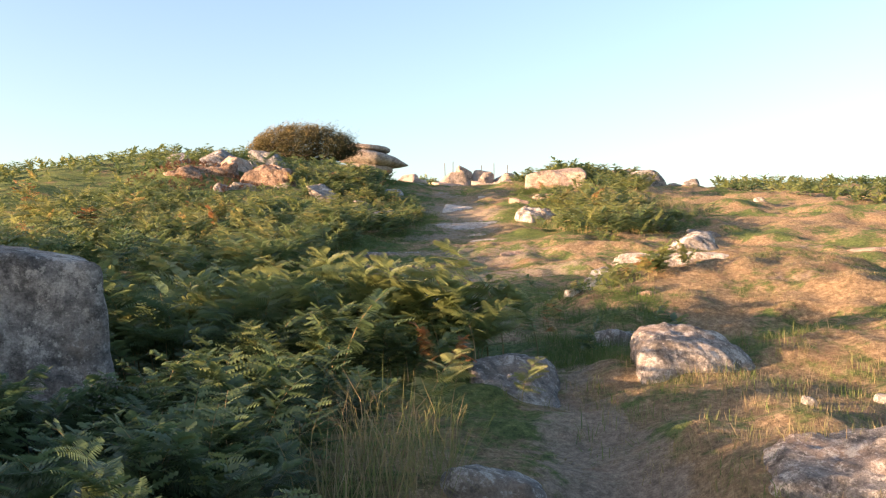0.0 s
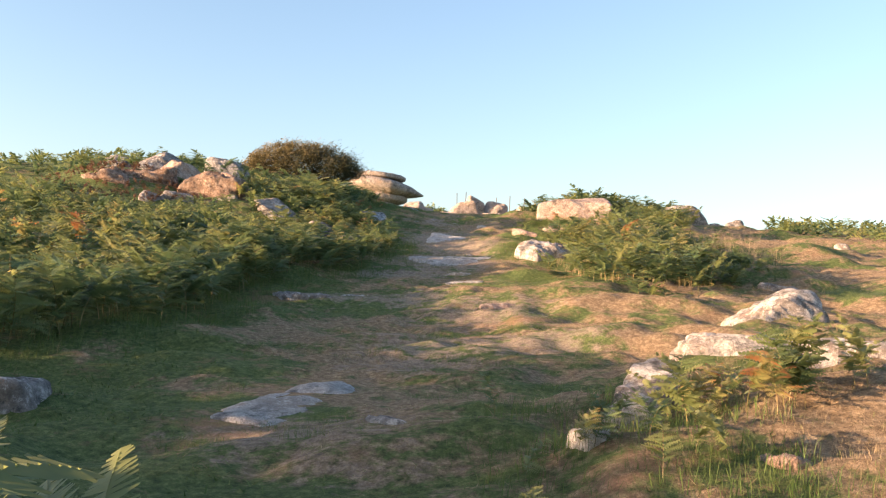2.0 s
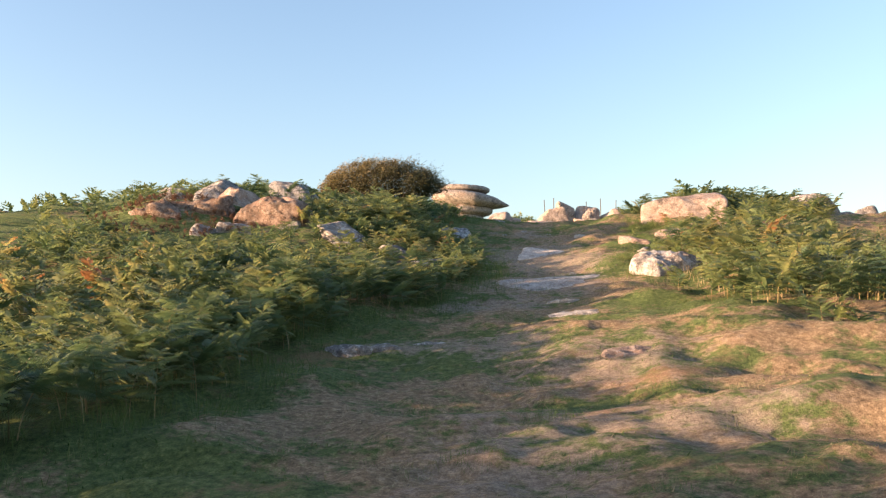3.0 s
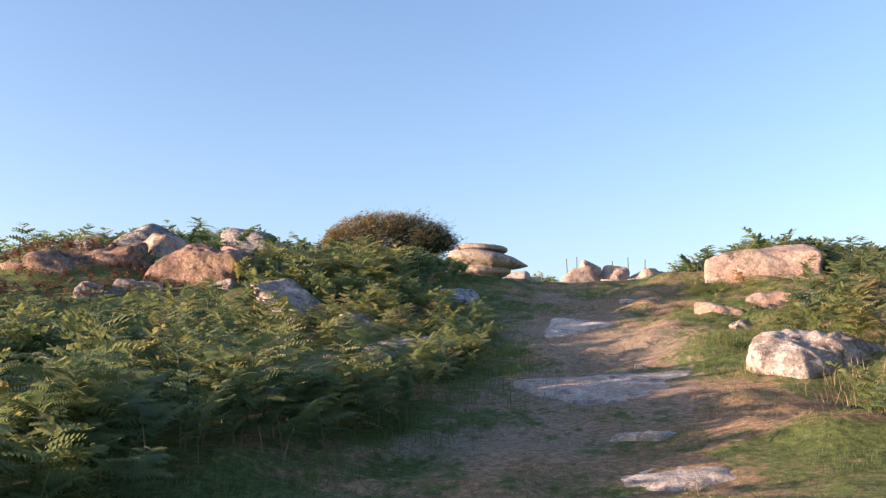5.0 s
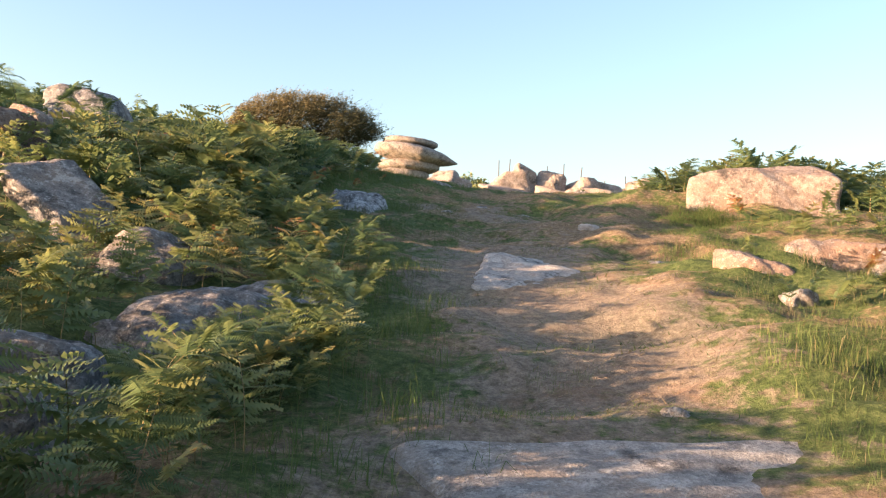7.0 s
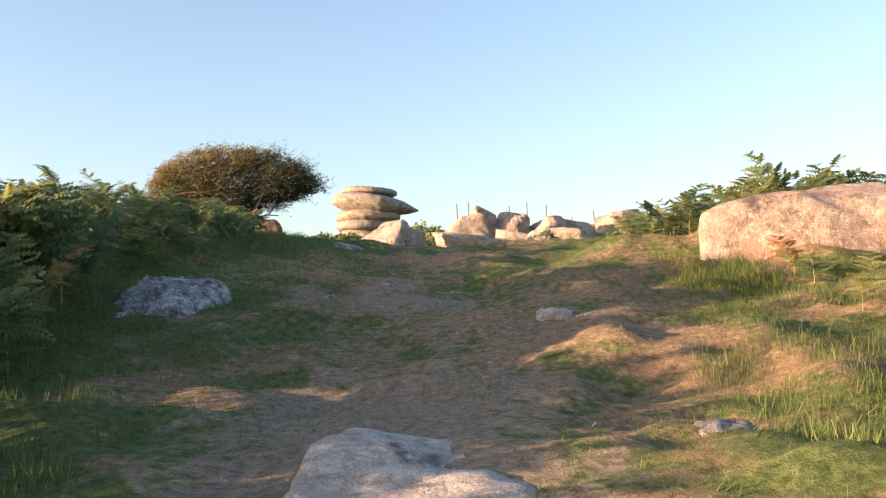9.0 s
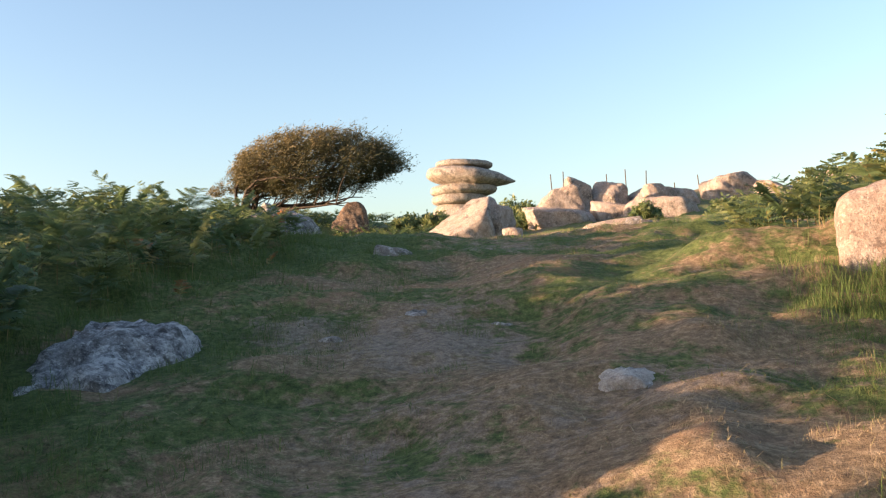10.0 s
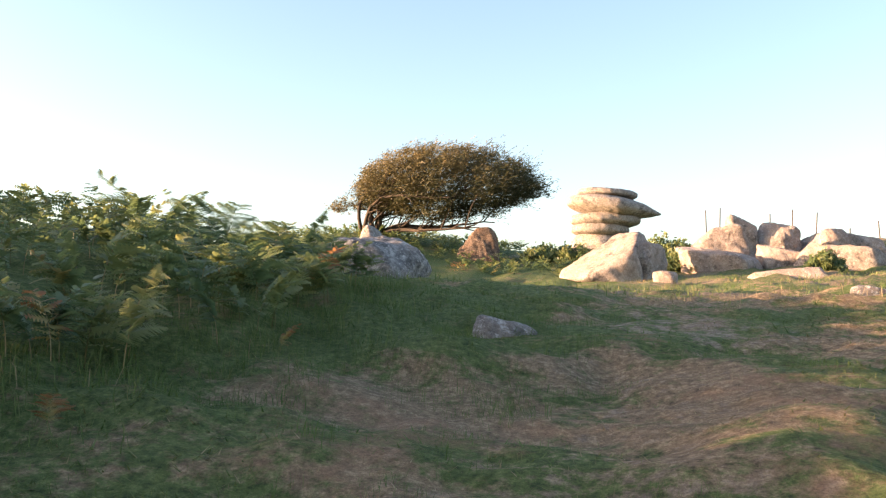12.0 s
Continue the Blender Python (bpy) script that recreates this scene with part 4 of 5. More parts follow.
def build_bracken():
    rng = np.random.default_rng(77)
    # plants that stand nearest to the way, each a thing of its own
    firsts = []
    for a, b, c, d, t, starts in NEAR_FERNS:
        fern = tagged(new("bracken_fern"), "green bracken fern with arching lacy fronds", "fern", "bracken beside the path")
        part("stalk", mesh_of("stalk", a, b, STALK, tint=np.full(len(a), rng.random())), fern, "pale brown stalk")
        # the first four kinds are tinted dark to stand in shade
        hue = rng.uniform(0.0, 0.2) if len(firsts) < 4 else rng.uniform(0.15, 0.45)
        for (v0, f0), (v1, f1) in zip(starts[:-1], starts[1:]):
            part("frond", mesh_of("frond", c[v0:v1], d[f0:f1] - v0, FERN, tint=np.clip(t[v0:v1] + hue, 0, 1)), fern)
        firsts.append(fern)
    x0, y0 = fern_places(rng, -3.2, 0.4, 2.2, 9.6, 11, on_left)
    x1, y1 = fern_places(rng, -4.5, -0.3, 15, 31, 12, lambda x, y: on_left(x, y) & (x > left_edge(y) - 0.75))
    x, y = np.concatenate([x0[:170], x1[:110]]), np.concatenate([y0[:170], y1[:110]])
    z = ground_z(x, y)
    for i in range(len(x)):
        size = min(1.2 * fern_height(x[i], y[i]) * rng.uniform(0.75, 1.1), 1.25)
        m = pose(x[i], y[i], z[i] - 0.02, rng.uniform(-7, 7), rng.uniform(-7, 7), rng.uniform(0, 360))
        # shade-tinted kinds up to y 7.2, the others beyond
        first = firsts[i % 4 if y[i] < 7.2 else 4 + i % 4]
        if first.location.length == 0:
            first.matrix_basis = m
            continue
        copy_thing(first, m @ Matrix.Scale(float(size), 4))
    # withered plants, brown and gold
    for x, y, which, hue, size in ((0.02, 6.8, 0, 0.97, 0.62), (0.12, 6.75, 3, 0.97, 0.5), (0.6, 6.5, 5, 0.55, 0.5), (1.2, 9.3, 1, 0.97, 0.4), (3.55, 30.35, 2, 0.97, 0.5), (-2.45, 38.9, 3, 0.66, 0.85), (-3.3, 39.5, 4, 0.8, 0.6), (-2.0, 39.9, 5, 0.95, 0.3), (2.6, 11.5, 6, 0.93, 0.45), (1.35, 8.1, 6, 0.2, 0.4), (1.55, 9.2, 3, 0.25, 0.36), (1.25, 9.9, 4, 0.92, 0.36), (-0.05, 5.6, 5, 0.6, 0.8), (-2.2, 38.0, 2, 0.97, 0.3), (-3.6, 38.0, 1, 0.6, 0.8)):
        a, b, c, d, t, starts = NEAR_FERNS[which]
        fern = tagged(new("withered_fern"), "withered bracken fern turned brown and gold", "fern", "withered ferns")
        part("stalk", mesh_of("stalk", a * size, b, STALK, tint=np.full(len(a), 0.9)), fern, "dry reddish stalk")
        for (v0, f0), (v1, f1) in zip(starts[:-1], starts[1:]):
            part("frond", mesh_of("frond", c[v0:v1] * size, d[f0:f1] - v0, FERN, tint=np.clip(t[v0:v1] + hue, 0, 1)), fern)
        fern.location = (x, y, float(ground_z(x, y)) - 0.02)
    # tall single plants against the sky above the rocks
    for x, y, which, size in ((-7.25, 36.0, 1, 1.5), (-7.65, 35.6, 3, 1.15), (-6.9, 36.5, 5, 1.2), (-8.9, 35.6, 2, 0.9), (-6.2, 37.0, 4, 1.1), (-5.6, 37.6, 6, 1.1), (-4.9, 38.4, 7, 1.15), (-4.3, 39.4, 0, 1.2), (5.0, 39.4, 2, 1.3), (5.6, 39.7, 4, 1.35), (4.4, 39.5, 6, 1.0), (6.2, 39.3, 1, 1.3), (-0.15, 7.7, 4, 1.25), (0.2, 7.6, 6, 1.15), (-0.45, 7.6, 5, 1.25), (-0.05, 7.5, 7, 1.1), (-0.7, 7.9, 2, 1.25), (0.3, 7.6, 3, 0.8), (-1.0, 7.6, 6, 1.2), (0.36, 7.5, 2, 0.95), (-0.35, 7.85, 4, 1.3), (-3.1, 37.9, 0, 1.0), (-3.5, 38.2, 2, 1.1), (-3.9, 38.6, 5, 1.05), (-3.3, 38.7, 7, 1.1), (-2.8, 38.3, 4, 1.05), (-3.6, 37.6, 6, 0.95), (-4.3, 43.2, 2, 1.2), (-4.7, 43.5, 6, 1.25), (-5.2, 43.1, 4, 1.3), (-4.9, 44.2, 0, 1.2), (-4.0, 44.6, 3, 1.1), (-5.6, 44.0, 5, 1.2), (-2.7, 41.2, 7, 0.8), (-3.1, 41.9, 1, 0.9), (-3.5, 42.6, 2, 0.95)):
        a, b, c, d, t, starts = NEAR_FERNS[which]
        fern = tagged(new("bracken_fern"), "tall bracken fern rising above the others", "fern", "tall ferns")
        part("stalk", mesh_of("stalk", a * size, b, STALK, tint=np.full(len(a), 0.4)), fern, "thin dark stalk")
        for (v0, f0), (v1, f1) in zip(starts[:-1], starts[1:]):
            part("frond", mesh_of("frond", c[v0:v1] * size, d[f0:f1] - v0, FERN, tint=np.clip(t[v0:v1] + (0.32 if y > 30 else 0.48), 0, 1)), fern)
        fern.location = (x, y, float(ground_z(x, y)) - 0.02)
    # the tall stand where the bracken juts out to the path, each plant given by where its tip arches over to
    for i, (x, y, rise) in enumerate(((0.02, 8.03, 1.0), (0.16, 7.92, 0.94), (0.42, 8.06, 0.74), (-0.1, 8.12, 0.86), (-0.88, 8.99, 0.96), (-0.45, 8.5, 1.02), (-0.65, 8.3, 0.96), (-0.3, 8.0, 0.82), (-0.5, 7.8, 0.88), (-1.1, 8.6, 1.0), (-0.2, 8.6, 0.95))):
        a, b, c, d, t, starts = NEAR_FERNS[(3 * i + 1) % 8]
        tip = a[-3:].mean(axis=0)
        size = float(rise / tip[2])
        fern = tagged(new("bracken_fern"), "tall bracken fern arching out towards the path", "fern", "tall ferns")
        part("stalk", mesh_of("stalk", a * size, b, STALK, tint=np.full(len(a), 0.4)), fern, "thin dark stalk")
        for (v0, f0), (v1, f1) in zip(starts[:-1], starts[1:]):
            part("frond", mesh_of("frond", c[v0:v1] * size, d[f0:f1] - v0, FERN, tint=np.clip(t[v0:v1] + 0.5, 0, 1)), fern)
        foot = (x - size * tip[0], y - size * tip[1])
        fern.location = (*foot, float(ground_z(*foot)) - 0.02)
    # red-brown withered growth over the earthy side of the rock pile
    n = 300
    a, r = rng.uniform(0, 2 * np.pi, n), np.sqrt(rng.random(n))
    wx, wy = -8.4 + 2.3 * r * np.cos(a), 31.7 + 1.7 * r * np.sin(a)
    _, _, _, d, e, f = scatter(rng, COARSE_FERNS, wx, wy, lambda x, y: 0.28)
    stuff("withered_growth", d, e, HEATH, "red-brown withered fern and heath on the rock pile", "withered growth", tint=np.clip(f, 0, 1))
    # the mass of the bracken
    sets = []
    close = lambda x, y: on_left(x, y) & (y > 2.2) & (x > -4)
    sets.append(("near", MID_FERNS, *fern_places(rng, -4, 0.3, 2.2, 9.8, 10, close)))
    sets.append(("outer", COARSE_FERNS, *fern_places(rng, -9, 0.3, 0.5, 9.8, 7, lambda x, y: on_left(x, y) & ~close(x, y))))
    rim = lambda x, y: x > left_edge(y) - 2.6
    airy = lambda x, y: lattice(x * 97, y * 97, 17) > np.interp(y, [33, 37, 41], [0.0, 0.2, 0.1])
    sets.append(("slope", MID_FERNS, *fern_places(rng, -7, 0.0, 14.5, 46, 9, lambda x, y: on_left(x, y) & rim(x, y) & airy(x, y))))
    sets.append(("slope", COARSE_FERNS, *fern_places(rng, -10, 0.0, 9.5, 46, 6, lambda x, y: on_left(x, y) & ~rim(x, y) & airy(x, y))))
    sets.append(("bank", MID_FERNS, *fern_places(rng, 1.1, 9, 7.9, 43, 9, right_bracken)))
    sets.append(("bank", MID_FERNS, *fern_places(rng, 2.1, 3.3, 11.5, 12.3, 26, lambda x, y: x > 0)))
    low_rng = np.random.default_rng(78)
    sets.append(("fringe", MID_FERNS, *fern_places(low_rng, -2.4, -0.55, 24.6, 27.0, 18, lambda x, y: x < -0.55 - 0.10 * (27.0 - y))))
    sets.append(("verge", MID_FERNS, *fern_places(low_rng, -2.6, 0.0, 3.3, 7.0, 12, lambda x, y: x < left_edge(y) + 0.1)))
    heights = {"bank": bank_height, "verge": lambda x, y: 0.62 if x < -0.7 else 0.5, "fringe": lambda x, y: 0.58 if x < -1.1 else 0.48}
    for name, kinds, x, y in sets:
        a, b, c, d, e, f = scatter(rng, kinds, x, y, heights.get(name, fern_height))
        stuff("bracken_stalks", a, b, STALK, "pale bracken stalks crowded under the fronds", "fern stalks", tint=c)
        stuff("bracken", d, e, FERN, "dense green bracken fronds, yellower towards the tips", "bracken", tint=f)
    far = [fern_places(rng, -34, -9, -8, 62, 1.0, on_left), fern_places(rng, -20, -3, 46, 66, 2.0, on_left), fern_places(rng, 12, 27, 38, 46, 2.6, right_bracken), fern_places(rng, 8.8, 26, 23, 44, 3.0, lambda x, y: (y > np.interp(x, [8.8, 10.4, 12, 26], [46, 33, 25, 23.5])) & (x > 0.31 * y - 0.3) & (value_noise(x * 0.45, y * 0.45, 35) > -0.06)), fern_places(rng, -10, 1, 70, 78, 2.0, lambda x, y: x < 0), fern_places(rng, -28, -9, 60, 86, 1.6, lambda x, y: x < -10 - 0.1 * (76 - y))]
    x, y = np.concatenate([p[0] for p in far]), np.concatenate([p[1] for p in far])
    a, b, c, d, e, f = scatter(rng, FAR_FERNS, x, y, lambda x, y: 0.95, 0.3)
    stuff("bracken", d, e, FERN, "bracken spreading over the far slope", "bracken", tint=f)


build_bracken()


# ---------------------------------------------------------------- grass
def blades(rng, x, y, height, width, tint, bend=0.5):
    """Curved blades at those places, two triangles and a tip each."""
    n = len(x)
    z = ground_z(x, y)
    ang, lean = rng.uniform(0, 2 * np.pi, n), rng.uniform(0.15, bend, n)
    ox, oy = np.cos(ang), np.sin(ang)
    px, py = -oy, ox
    base = np.stack([x, y, z - 0.01], -1)
    wide = np.stack([px, py, 0 * x], -1) * (width / 2)[:, None]
    mid = base + np.stack([ox * lean * height * 0.3, oy * lean * height * 0.3, height * 0.6], -1)
    tip = base + np.stack([ox * lean * height * 1.1, oy * lean * height * 1.1, height * np.sqrt(np.clip(1 - 0.5 * lean**2, 0.1, 1))], -1)
    verts = np.stack([base - wide, base + wide, mid - wide * 0.7, mid + wide * 0.7, tip], 1).reshape(-1, 3)
    i = np.arange(n)[:, None] * 5
    faces = np.concatenate([i + [0, 1, 3], i + [0, 3, 2], i + [2, 3, 4]], 1).reshape(-1, 3)
    return verts, faces, np.repeat(np.clip(tint, 0, 1), 5)


def on_bare_rock(x, y):
    bare = (((x + 0.25) / 0.34) ** 2 + ((y - 13.6) / 0.95) ** 2 < 1) | (((x - 0.9) / 0.95) ** 2 + ((y - 25.55) / 0.52) ** 2 < 1) | (((x - 0.5) / 0.58) ** 2 + ((y - 31.1) / 1.05) ** 2 < 1)
    return bare | (((x + 1.2) / 0.6) ** 2 + ((y - 20.6) / 0.22) ** 2 < 1) | (((x - 1.22) / 0.6) ** 2 + ((y - 22.7) / 0.28) ** 2 < 1)


def build_grass():
    rng = np.random.default_rng(99)
    # short turf: a thatch of blades that lie over
    n = 310000
    x, y = rng.uniform(-3.2, 6.5, n), 3.5 + 43 * rng.random(n)
    far_side = rng.random(n) < 0.12
    x = np.where(far_side, rng.uniform(6.5, 11, n), x)
    lush = value_noise(x * 1.1, y * 1.1, 61) + 0.6 * value_noise(x * 3.1, y * 3.1, 64)
    keep = (x > left_edge(y) - 0.8) & ~on_bare_rock(x, y) & (rng.random(n) > 0.5 * trodden(x, y)) & (lush + 0.5 * rng.random(n) > 0.05)
    x, y, lush = x[keep], y[keep], lush[keep]
    dry = 0.05 + 0.85 * dryness(x, y) + rng.normal(0, 0.2, len(x))
    length = rng.uniform(0.03, 0.075, len(x)) * (1 + 0.8 * np.clip(lush, 0, 1)) * (1.35 - 0.6 * dryness(x, y))
    z = ground_z(x, y)
    ang, rise = rng.uniform(0, 2 * np.pi, len(x)), rng.uniform(0.05, 0.55, len(x))
    out = np.stack([np.cos(ang) * np.sqrt(1 - rise**2), np.sin(ang) * np.sqrt(1 - rise**2), rise], -1)
    base = np.stack([x, y, z - 0.005], -1)
    wide = np.stack([-np.sin(ang), np.cos(ang), 0 * x], -1) * rng.uniform(0.003, 0.006, len(x))[:, None]
    verts = np.stack([base - wide, base + wide, base + out * length[:, None]], 1).reshape(-1, 3)
    stuff("turf_grass", verts, np.arange(len(verts)).reshape(-1, 3), GRASS, "short dry hillside grass in green and straw", "grass", tint=np.repeat(np.clip(dry, 0, 1), 3))
    # rank grass along the bracken and round the rocks
    cx, cy, ch, cn, ct = [], [], [], [], []

    def clump(x, y, radius, count, height, tint):
        a, r = rng.uniform(0, 2 * np.pi, count), radius * np.sqrt(rng.random(count))
        cx.append(x + r * np.cos(a))
        cy.append(y + r * np.sin(a))
        ch.append(height * rng.uniform(0.5, 1.1, count))
        ct.append(tint + rng.normal(0, 0.15, count))

    for y in np.arange(10, 46, 0.16):
        for _ in range(4):
            clump(left_edge(y) + rng.normal(0.1, 0.3), y, 0.13, 16, rng.uniform(0.10, 0.24), rng.uniform(0.05, 0.3))
    for _ in range(560):
        clump(gx := rng.uniform(1.7, 8.5), gy := rng.uniform(4, 36), 0.17, 30, rng.uniform(0.04, 0.08), float(0.15 + 0.75 * dryness(gx, gy)))
    for _ in range(500):
        clump(gx := rng.uniform(-2.2, 2.2), gy := rng.uniform(9, 46), 0.2, 28, rng.uniform(0.03, 0.07), float(0.1 + 0.7 * dryness(gx, gy)))
    for _ in range(520):
        clump(gx := rng.uniform(2.3, 6.4), gy := rng.uniform(31.5, 37.3), 0.2, 34, rng.uniform(0.05, 0.10), float(0.05 + 0.6 * dryness(gx, gy)))
    for _ in range(260):
        clump(rng.uniform(2.3, 5.4), rng.uniform(26.8, 31.2), 0.18, 40, rng.uniform(0.06, 0.12), rng.uniform(0.25, 0.6))
    for _ in range(60):
        clump(rng.uniform(1.4, 2.9), rng.uniform(6.4, 8.3), 0.14, 36, rng.uniform(0.06, 0.14), rng.uniform(0.15, 0.5))
    for _ in range(170):
        clump(rng.uniform(1.15, 2.5), rng.uniform(8.2, 12.6), 0.16, 46, rng.uniform(0.06, 0.15), rng.uniform(0.0, 0.2))
    for _ in range(110):
        clump(rng.uniform(0.95, 1.6), rng.uniform(7.4, 9.4), 0.14, 22, rng.uniform(0.08, 0.2), rng.uniform(0.05, 0.35))
    for _ in range(70):
        clump(rng.uniform(3.0, 3.9), rng.uniform(36.4, 37.5), 0.14, 44, rng.uniform(0.1, 0.24), rng.uniform(0.05, 0.4))
    for _ in range(130):
        clump(rng.uniform(2.9, 4.8), rng.uniform(34.6, 37.2), 0.17, 44, rng.uniform(0.07, 0.15), rng.uniform(0.0, 0.25))
    for _ in range(110):
        clump(rng.uniform(2.2, 3.4), rng.uniform(30.6, 33.4), 0.16, 40, rng.uniform(0.07, 0.16), rng.uniform(0.05, 0.35))
    for _ in range(380):
        clump(gx := rng.uniform(1.1, 3.4), gy := rng.uniform(3.6, 8.4), 0.14, 22, rng.uniform(0.05, 0.13), float(0.1 + 0.7 * dryness(gx, gy)))
    for _ in range(30):
        clump(rng.uniform(0.9, 1.5), rng.uniform(3.6, 7.0), 0.1, 16, rng.uniform(0.1, 0.2), rng.uniform(0.2, 0.5))
    for _ in range(380):
        clump(rng.uniform(-3.4, -0.3), rng.uniform(33.5, 43.0), 0.18, 40, rng.uniform(0.06, 0.13), rng.uniform(0.0, 0.22))
    for gx, gy in ((-0.1, 4.2), (-0.02, 4.5), (-0.25, 4.35), (0.03, 4.75), (-0.38, 4.6), (-0.2, 4.85), (-0.45, 4.2), (-0.3, 4.0)):
        clump(gx, gy, 0.17, 55, 0.52, 0.55)
    for _ in range(650):
        clump(gx := rng.uniform(-5.5, 7), gy := rng.uniform(45, 69), 0.3, 10, rng.uniform(0.10, 0.2), float(0.05 + 0.7 * dryness(gx, gy)))
    for _ in range(260):
        clump(rng.uniform(2.5, 6.2), rng.uniform(10.2, 12.9), 0.15, 30, rng.uniform(0.04, 0.09), rng.uniform(0.5, 1.0))
    for _ in range(40):
        clump(rng.uniform(5.6, 7.4), rng.uniform(24.5, 27.5), 0.1, 10, rng.uniform(0.5, 0.95), 0.85)
    for _ in range(16):
        clump(rng.uniform(2.3, 3.3), rng.uniform(24.6, 25.6), 0.1, 8, rng.uniform(0.2, 0.35), 0.8)
    for _ in range(40):
        clump(rng.uniform(-1.15, -0.2), rng.uniform(36.4, 37.4), 0.12, 30, rng.uniform(0.04, 0.09), rng.uniform(0.8, 1.0))
    for _ in range(90):
        clump(rng.uniform(1.7, 2.9), rng.uniform(25.4, 27.6), 0.15, 34, rng.uniform(0.07, 0.16), rng.uniform(0.05, 0.4))
    # dense green tussocks in the trodden turf
    for _ in range(130):
        gx, gy, wide = rng.uniform(-1.2, 3.2), rng.uniform(9, 45), rng.uniform(0.12, 0.32)
        if not on_bare_rock(gx, gy):
            clump(gx, gy, wide, int(700 * wide), rng.uniform(0.05, 0.10), rng.uniform(0.0, 0.2))
    # grass grown up round the foot of each rock
    for fx, fy, fw, fd, fyaw, fh in ROCK_FEET:
        if fy > 53 or fx < -4.5 and fy < 46:
            continue
        ca, sa = math.cos(radians(fyaw)), math.sin(radians(fyaw))
        tall = min(0.05 + 0.09 * fw, 0.17) if fh > 0.62 else 0.05
        for _ in range(int(6 + 11 * (fw + fd))):
            a = rng.uniform(0, 2 * np.pi)
            edge = rng.uniform(0.43, 0.62) / max(abs(math.cos(a)), abs(math.sin(a))) ** 0.6
            u, v = fw * edge * math.cos(a), fd * edge * math.sin(a)
            gx, gy = fx + ca * u - sa * v, fy + sa * u + ca * v
            clump(gx, gy, 0.08, 9, tall * rng.uniform(0.5, 1.3), float(0.1 + 0.7 * dryness(gx, gy)))
    x, y, h, t = (np.concatenate(c) for c in (cx, cy, ch, ct))
    v, f, t = blades(rng, x, y, h, np.where(y > 46, 2.5, np.where(h < 0.11, 0.5, 1.0)) * (0.0025 + 0.0035 * rng.random(len(x))), t, 1.6)
    stuff("rank_grass", v, f, GRASS, "longer tufts of green and straw grass by rocks and bracken", "grass", tint=t)


build_grass()


# ---------------------------------------------------------------- the thorn tree
def tube(points, radii, sides=6):
    points = np.asarray(points, float)
    verts, faces = [], []
    for k, p in enumerate(points):
        along = points[min(k + 1, len(points) - 1)] - points[max(k - 1, 0)]
        along /= np.linalg.norm(along) + 1e-9
        u = np.cross(along, (0.3, 0.9, 0.2))
        u /= np.linalg.norm(u) + 1e-9
        v = np.cross(along, u)
        for a in range(sides):
            th = 2 * np.pi * a / sides
            verts.append(p + radii[k] * (np.cos(th) * u + np.sin(th) * v))
        if k:
            for a in range(sides):
                b = (a + 1) % sides
                faces.append(((k - 1) * sides + a, (k - 1) * sides + b, k * sides + b, k * sides + a))
    return np.array(verts), np.array(faces)


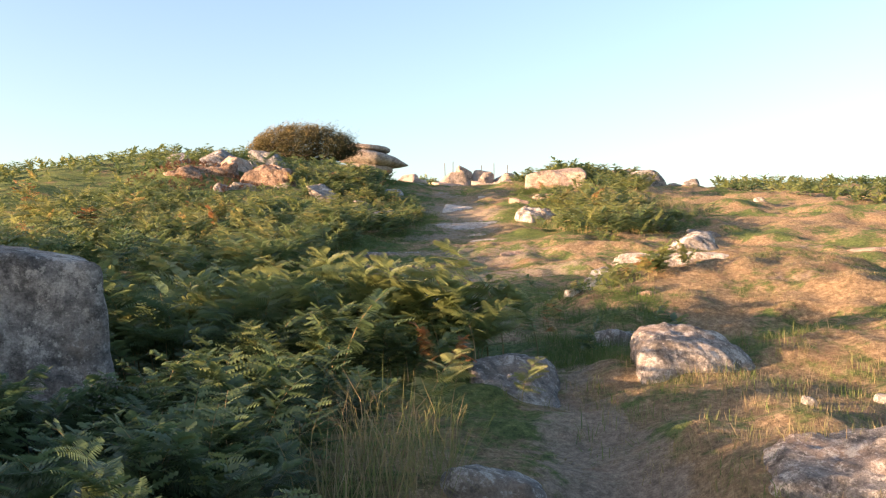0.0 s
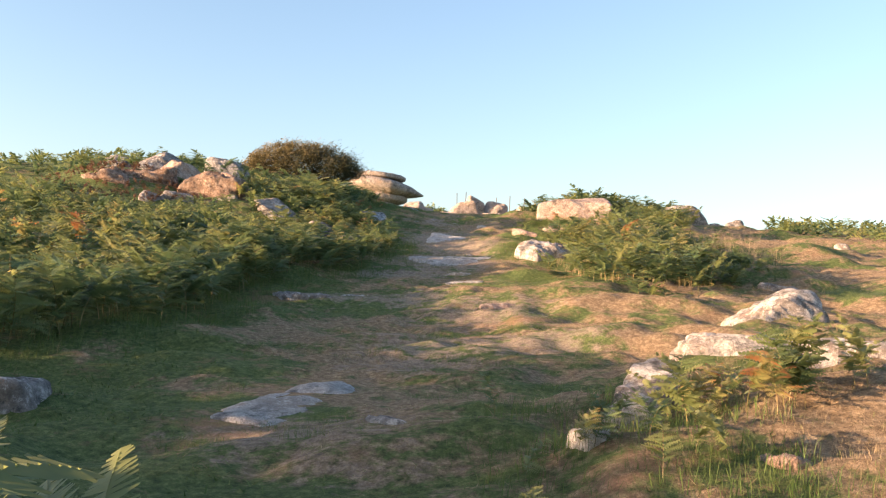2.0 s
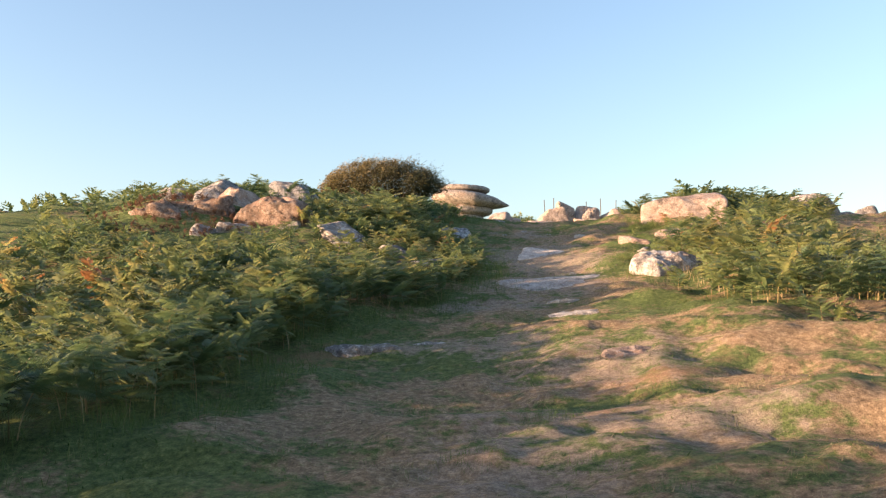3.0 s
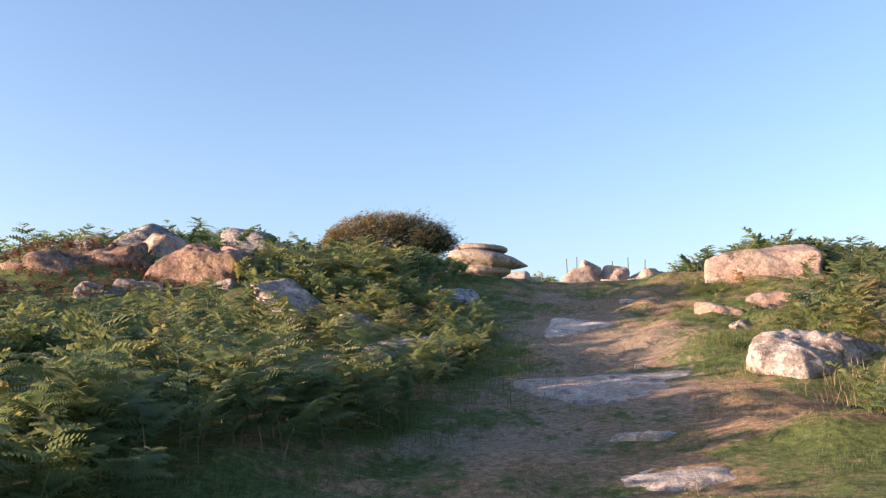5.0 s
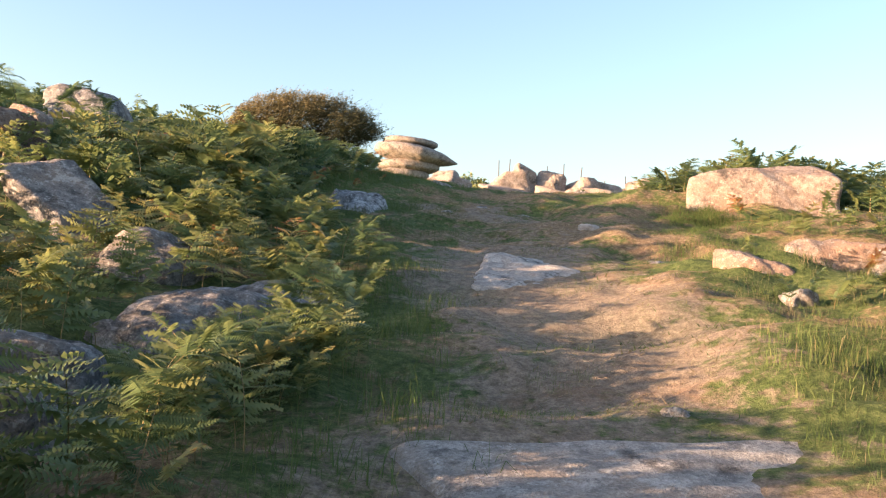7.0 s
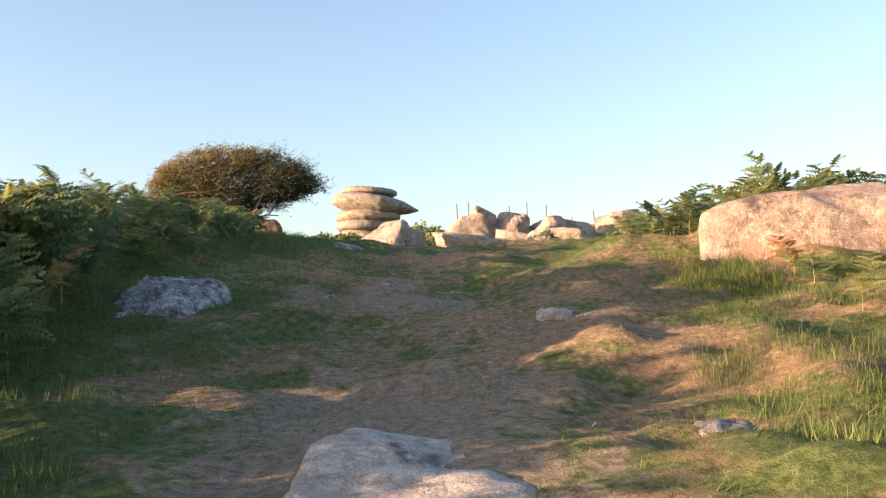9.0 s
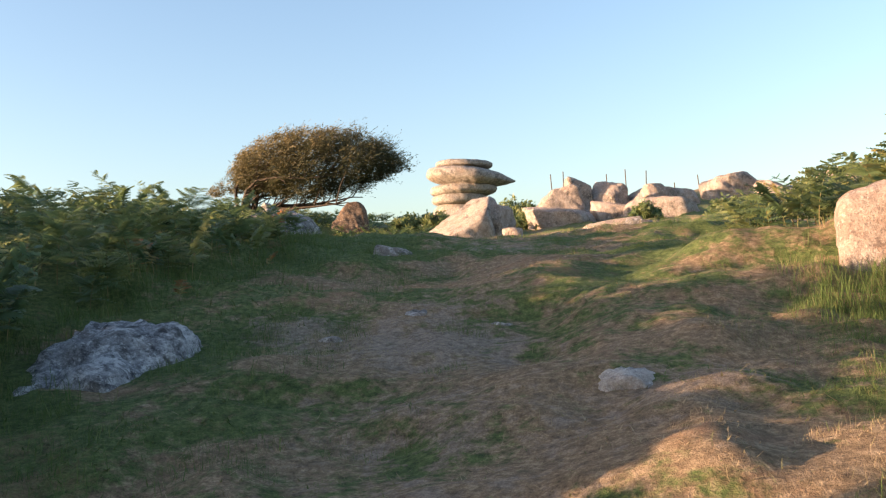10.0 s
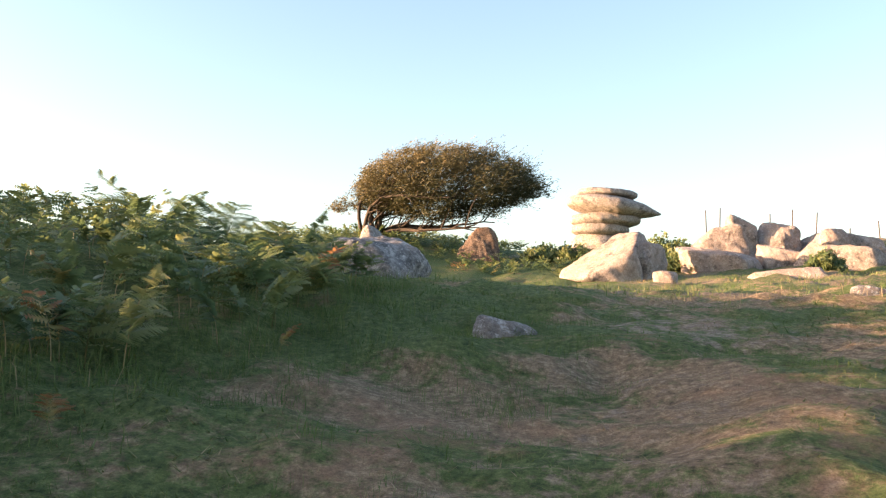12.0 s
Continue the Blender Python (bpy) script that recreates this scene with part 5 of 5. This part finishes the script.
def build_thorn_tree():
    rng = np.random.default_rng(3)
    x0, y0 = -15.5, 76.0
    z0 = float(ground_z(x0, y0)) - 0.1
    tree = tagged(new("thorn_tree"), "windswept hawthorn tree leaning over with a dense flat crown", "tree")
    tree.location, tree.scale = (x0, y0, z0), (1.25, 1.3, 1.3)
    wood_v, wood_f, count = [], [], 0

    def add(points, radii, sides=6):
        nonlocal count
        v, f = tube(points, radii, sides)
        wood_v.append(v)
        wood_f.append(f + count)
        count += len(v)

    limbs = []
    for k in range(13):
        s = np.linspace(0, 1, 12)
        low = k % 3 == 1
        reach = rng.uniform(3.5, 5.6) if low else rng.uniform(0.6, 5.0)
        lift = rng.uniform(0.15, 0.4) if low else min(rng.uniform(0.7, 2.0), 0.6 + 0.35 * reach)
        swing = rng.uniform(-1.5, 1.5)
        foot = np.array([rng.uniform(0.1, 1.0), rng.uniform(-0.3, 0.3), 0.0])
        wig = np.clip(np.cumsum(rng.normal(0, 0.075, (12, 3)), 0), -0.25, 0.25)
        pts = foot + np.stack([reach * s ** (1.2 if low else 1.9) - 0.3 * np.sin(np.pi * s), swing * s, lift * np.sin(np.pi * 0.5 * np.clip(s * (2.6 if low else 1.6), 0, 1)) + 0.3 * s], -1) + wig * s[:, None] ** 0.5
        limbs.append(pts)
        if k == 0:
            trunk = tube(pts, 0.10 * (1 - s) ** 0.8 + 0.02, 8)
        else:
            add(pts, rng.uniform(0.05, 0.085) * (1 - s) ** 0.8 + 0.015)
        for _ in range(12):
            i = rng.integers(2, 11)
            way = np.array([rng.uniform(0.2, 1.1), rng.normal(0, 0.6), rng.uniform(-0.05, 1.0)])
            q = np.linspace(0, 1, 6)[:, None]
            twig = pts[i] + q * way * rng.uniform(0.5, 1.4) + np.cumsum(rng.normal(0, 0.06, (6, 3)), 0) * q
            add(twig, np.linspace(0.03, 0.007, 6), 4)
    part("trunk", mesh_of("trunk", *trunk, BARK, smooth=True), tree)
    part("branchwork", mesh_of("branchwork", np.concatenate(wood_v), np.concatenate(wood_f), BARK, smooth=True), tree, "bare twisted lower branches swept by the wind")
    # the crown: leaves on wind-combed sprays inside a low, long dome
    n_sprays, leaves_each = 6000, 14
    lv, lt = [], []
    made = 0
    while made < n_sprays:
        u = rng.uniform(-1, 1, 3)
        r = np.linalg.norm(u)
        if r > 1 or (r < 0.55 and rng.random() < 0.6):
            continue
        # dome: flat below, full above, drawn out to leeward
        cx, cy = 2.85 + 4.22 * u[0], 2.1 * u[1]
        under = float(np.interp(u[0], [-1, -0.6, -0.2, 0.4, 0.7, 1], [1.25, 1.1, 0.85, 0.75, 1.05, 1.6]))
        top = 3.5 * (1 - abs(u[0] - 0.08) ** 3.4) ** 0.5 if abs(u[0] - 0.08) < 1 else 0.6
        span = max(top - under * 0.9, 0.25)
        cz = under - 0.36 + span * (0.5 + 0.5 * u[2])
        lump = value_noise(cx * 1.3 + 5, cz * 1.6 + cy, 71) + value_noise(cx * 2.9, cz * 2.9 - cy * 2, 72)
        if lump < -0.14:
            continue
        made += 1
        way = np.array([rng.uniform(0.5, 1.2), rng.normal(0, 0.35), rng.normal(0.22, 0.28)])
        length = rng.uniform(0.25, 0.6) if r < 0.85 else rng.uniform(0.35, 0.85)
        # tint paints in the light: golden on top and sunward, dark to leeward
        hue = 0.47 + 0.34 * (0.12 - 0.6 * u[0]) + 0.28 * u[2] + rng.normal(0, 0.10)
        q = rng.random(leaves_each)
        at = np.array([cx, cy, cz]) + q[:, None] * way * length + rng.normal(0, 0.05, (leaves_each, 3))
        long_way = way / np.linalg.norm(way) + rng.normal(0, 0.5, (leaves_each, 3))
        flat = np.cross(long_way, rng.normal(0, 1, (leaves_each, 3)))
        flat /= np.linalg.norm(flat, axis=1)[:, None] + 1e-9
        a, b = long_way * rng.uniform(0.03, 0.065, leaves_each)[:, None], flat * rng.uniform(0.008, 0.018, leaves_each)[:, None]
        lv.append(np.stack([at - a, at + b, at + a, at - b], 1).reshape(-1, 3))
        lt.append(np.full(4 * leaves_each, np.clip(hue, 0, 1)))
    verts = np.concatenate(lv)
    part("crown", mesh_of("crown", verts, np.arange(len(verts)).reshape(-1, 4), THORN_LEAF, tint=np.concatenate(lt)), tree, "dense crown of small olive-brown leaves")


build_thorn_tree()


# ---------------------------------------------------------------- fence and bushes at the skyline
def fence_post(x, y, top, lean=0.0):
    v, f = tube([(0, 0, 0), (0, 0, 0.5), (0.01, 0, 1.0), (0.01, 0.01, 2.36), (0.01, 0.01, 2.4)], [0.04, 0.038, 0.036, 0.034, 0.02], 8)
    ob = new("fence_post", mesh_of("fence_post", v, f, POST_WOOD))
    ob.matrix_world = pose(x, y, top - 2.4, 0, lean, 0)
    return tagged(ob, "thin dark weathered wooden fence post on the hill", "fence post", "fence posts along the ridge")


fence_post(0.47, 92, 13.49, -2)
fence_post(1.19, 92.2, 13.65, 1)
fence_post(4.07, 92.4, 13.28, 0)
fence_post(5.29, 92, 13.46, 0)
fence_post(6.52, 92, 13.28, 3)
fence_post(8.4, 92, 12.34, 0)
fence_post(10.07, 92, 12.75, -4)


def bush(x, y, w, h, seed):
    """A low gorse or bilberry bush: clumped sprays of small leaves."""
    rng = np.random.default_rng(seed)
    v, t = [], []
    n = 260
    u = rng.normal(0, 1, (n, 3))
    u /= np.linalg.norm(u, axis=1)[:, None]
    u[:, 2] = np.abs(u[:, 2])
    r = 0.6 + 0.4 * rng.random(n) + 0.35 * value_noise(u[:, 0] * 2.5 + seed, u[:, 1] * 2.5 + u[:, 2], seed)
    c = u * r[:, None] * (w / 2, w / 2.4, h)
    for k in range(n):
        at = c[k] + rng.normal(0, 0.08, (9, 3))
        a, b = rng.normal(0, 0.06, (9, 3)), rng.normal(0, 0.035, (9, 3))
        v.append(np.stack([at - a, at + b, at + a, at - b], 1).reshape(-1, 3))
        t.append(np.full(36, np.clip(0.42 + rng.normal(0, 0.15), 0, 1)))
    v = np.concatenate(v)
    ob = new("bush", mesh_of("bush", v, np.arange(len(v)).reshape(-1, 4), FERN, tint=np.concatenate(t)))
    ob.location = (x, y, float(ground_z(x, y)) - 0.1)
    return tagged(ob, "low rounded green bush between the rocks", "bush", "bushes by the tumbled rocks")


bush(-1.2, 75.0, 2.4, 1.3, 201)
bush(-0.6, 72.5, 1.6, 0.8, 202)
bush(-5.4, 76.5, 2.6, 0.9, 203)
bush(-7.0, 77.5, 2.2, 0.8, 204)
bush(7.8, 69.5, 1.6, 0.7, 205)
bush(4.6, 70.0, 1.4, 0.6, 206)
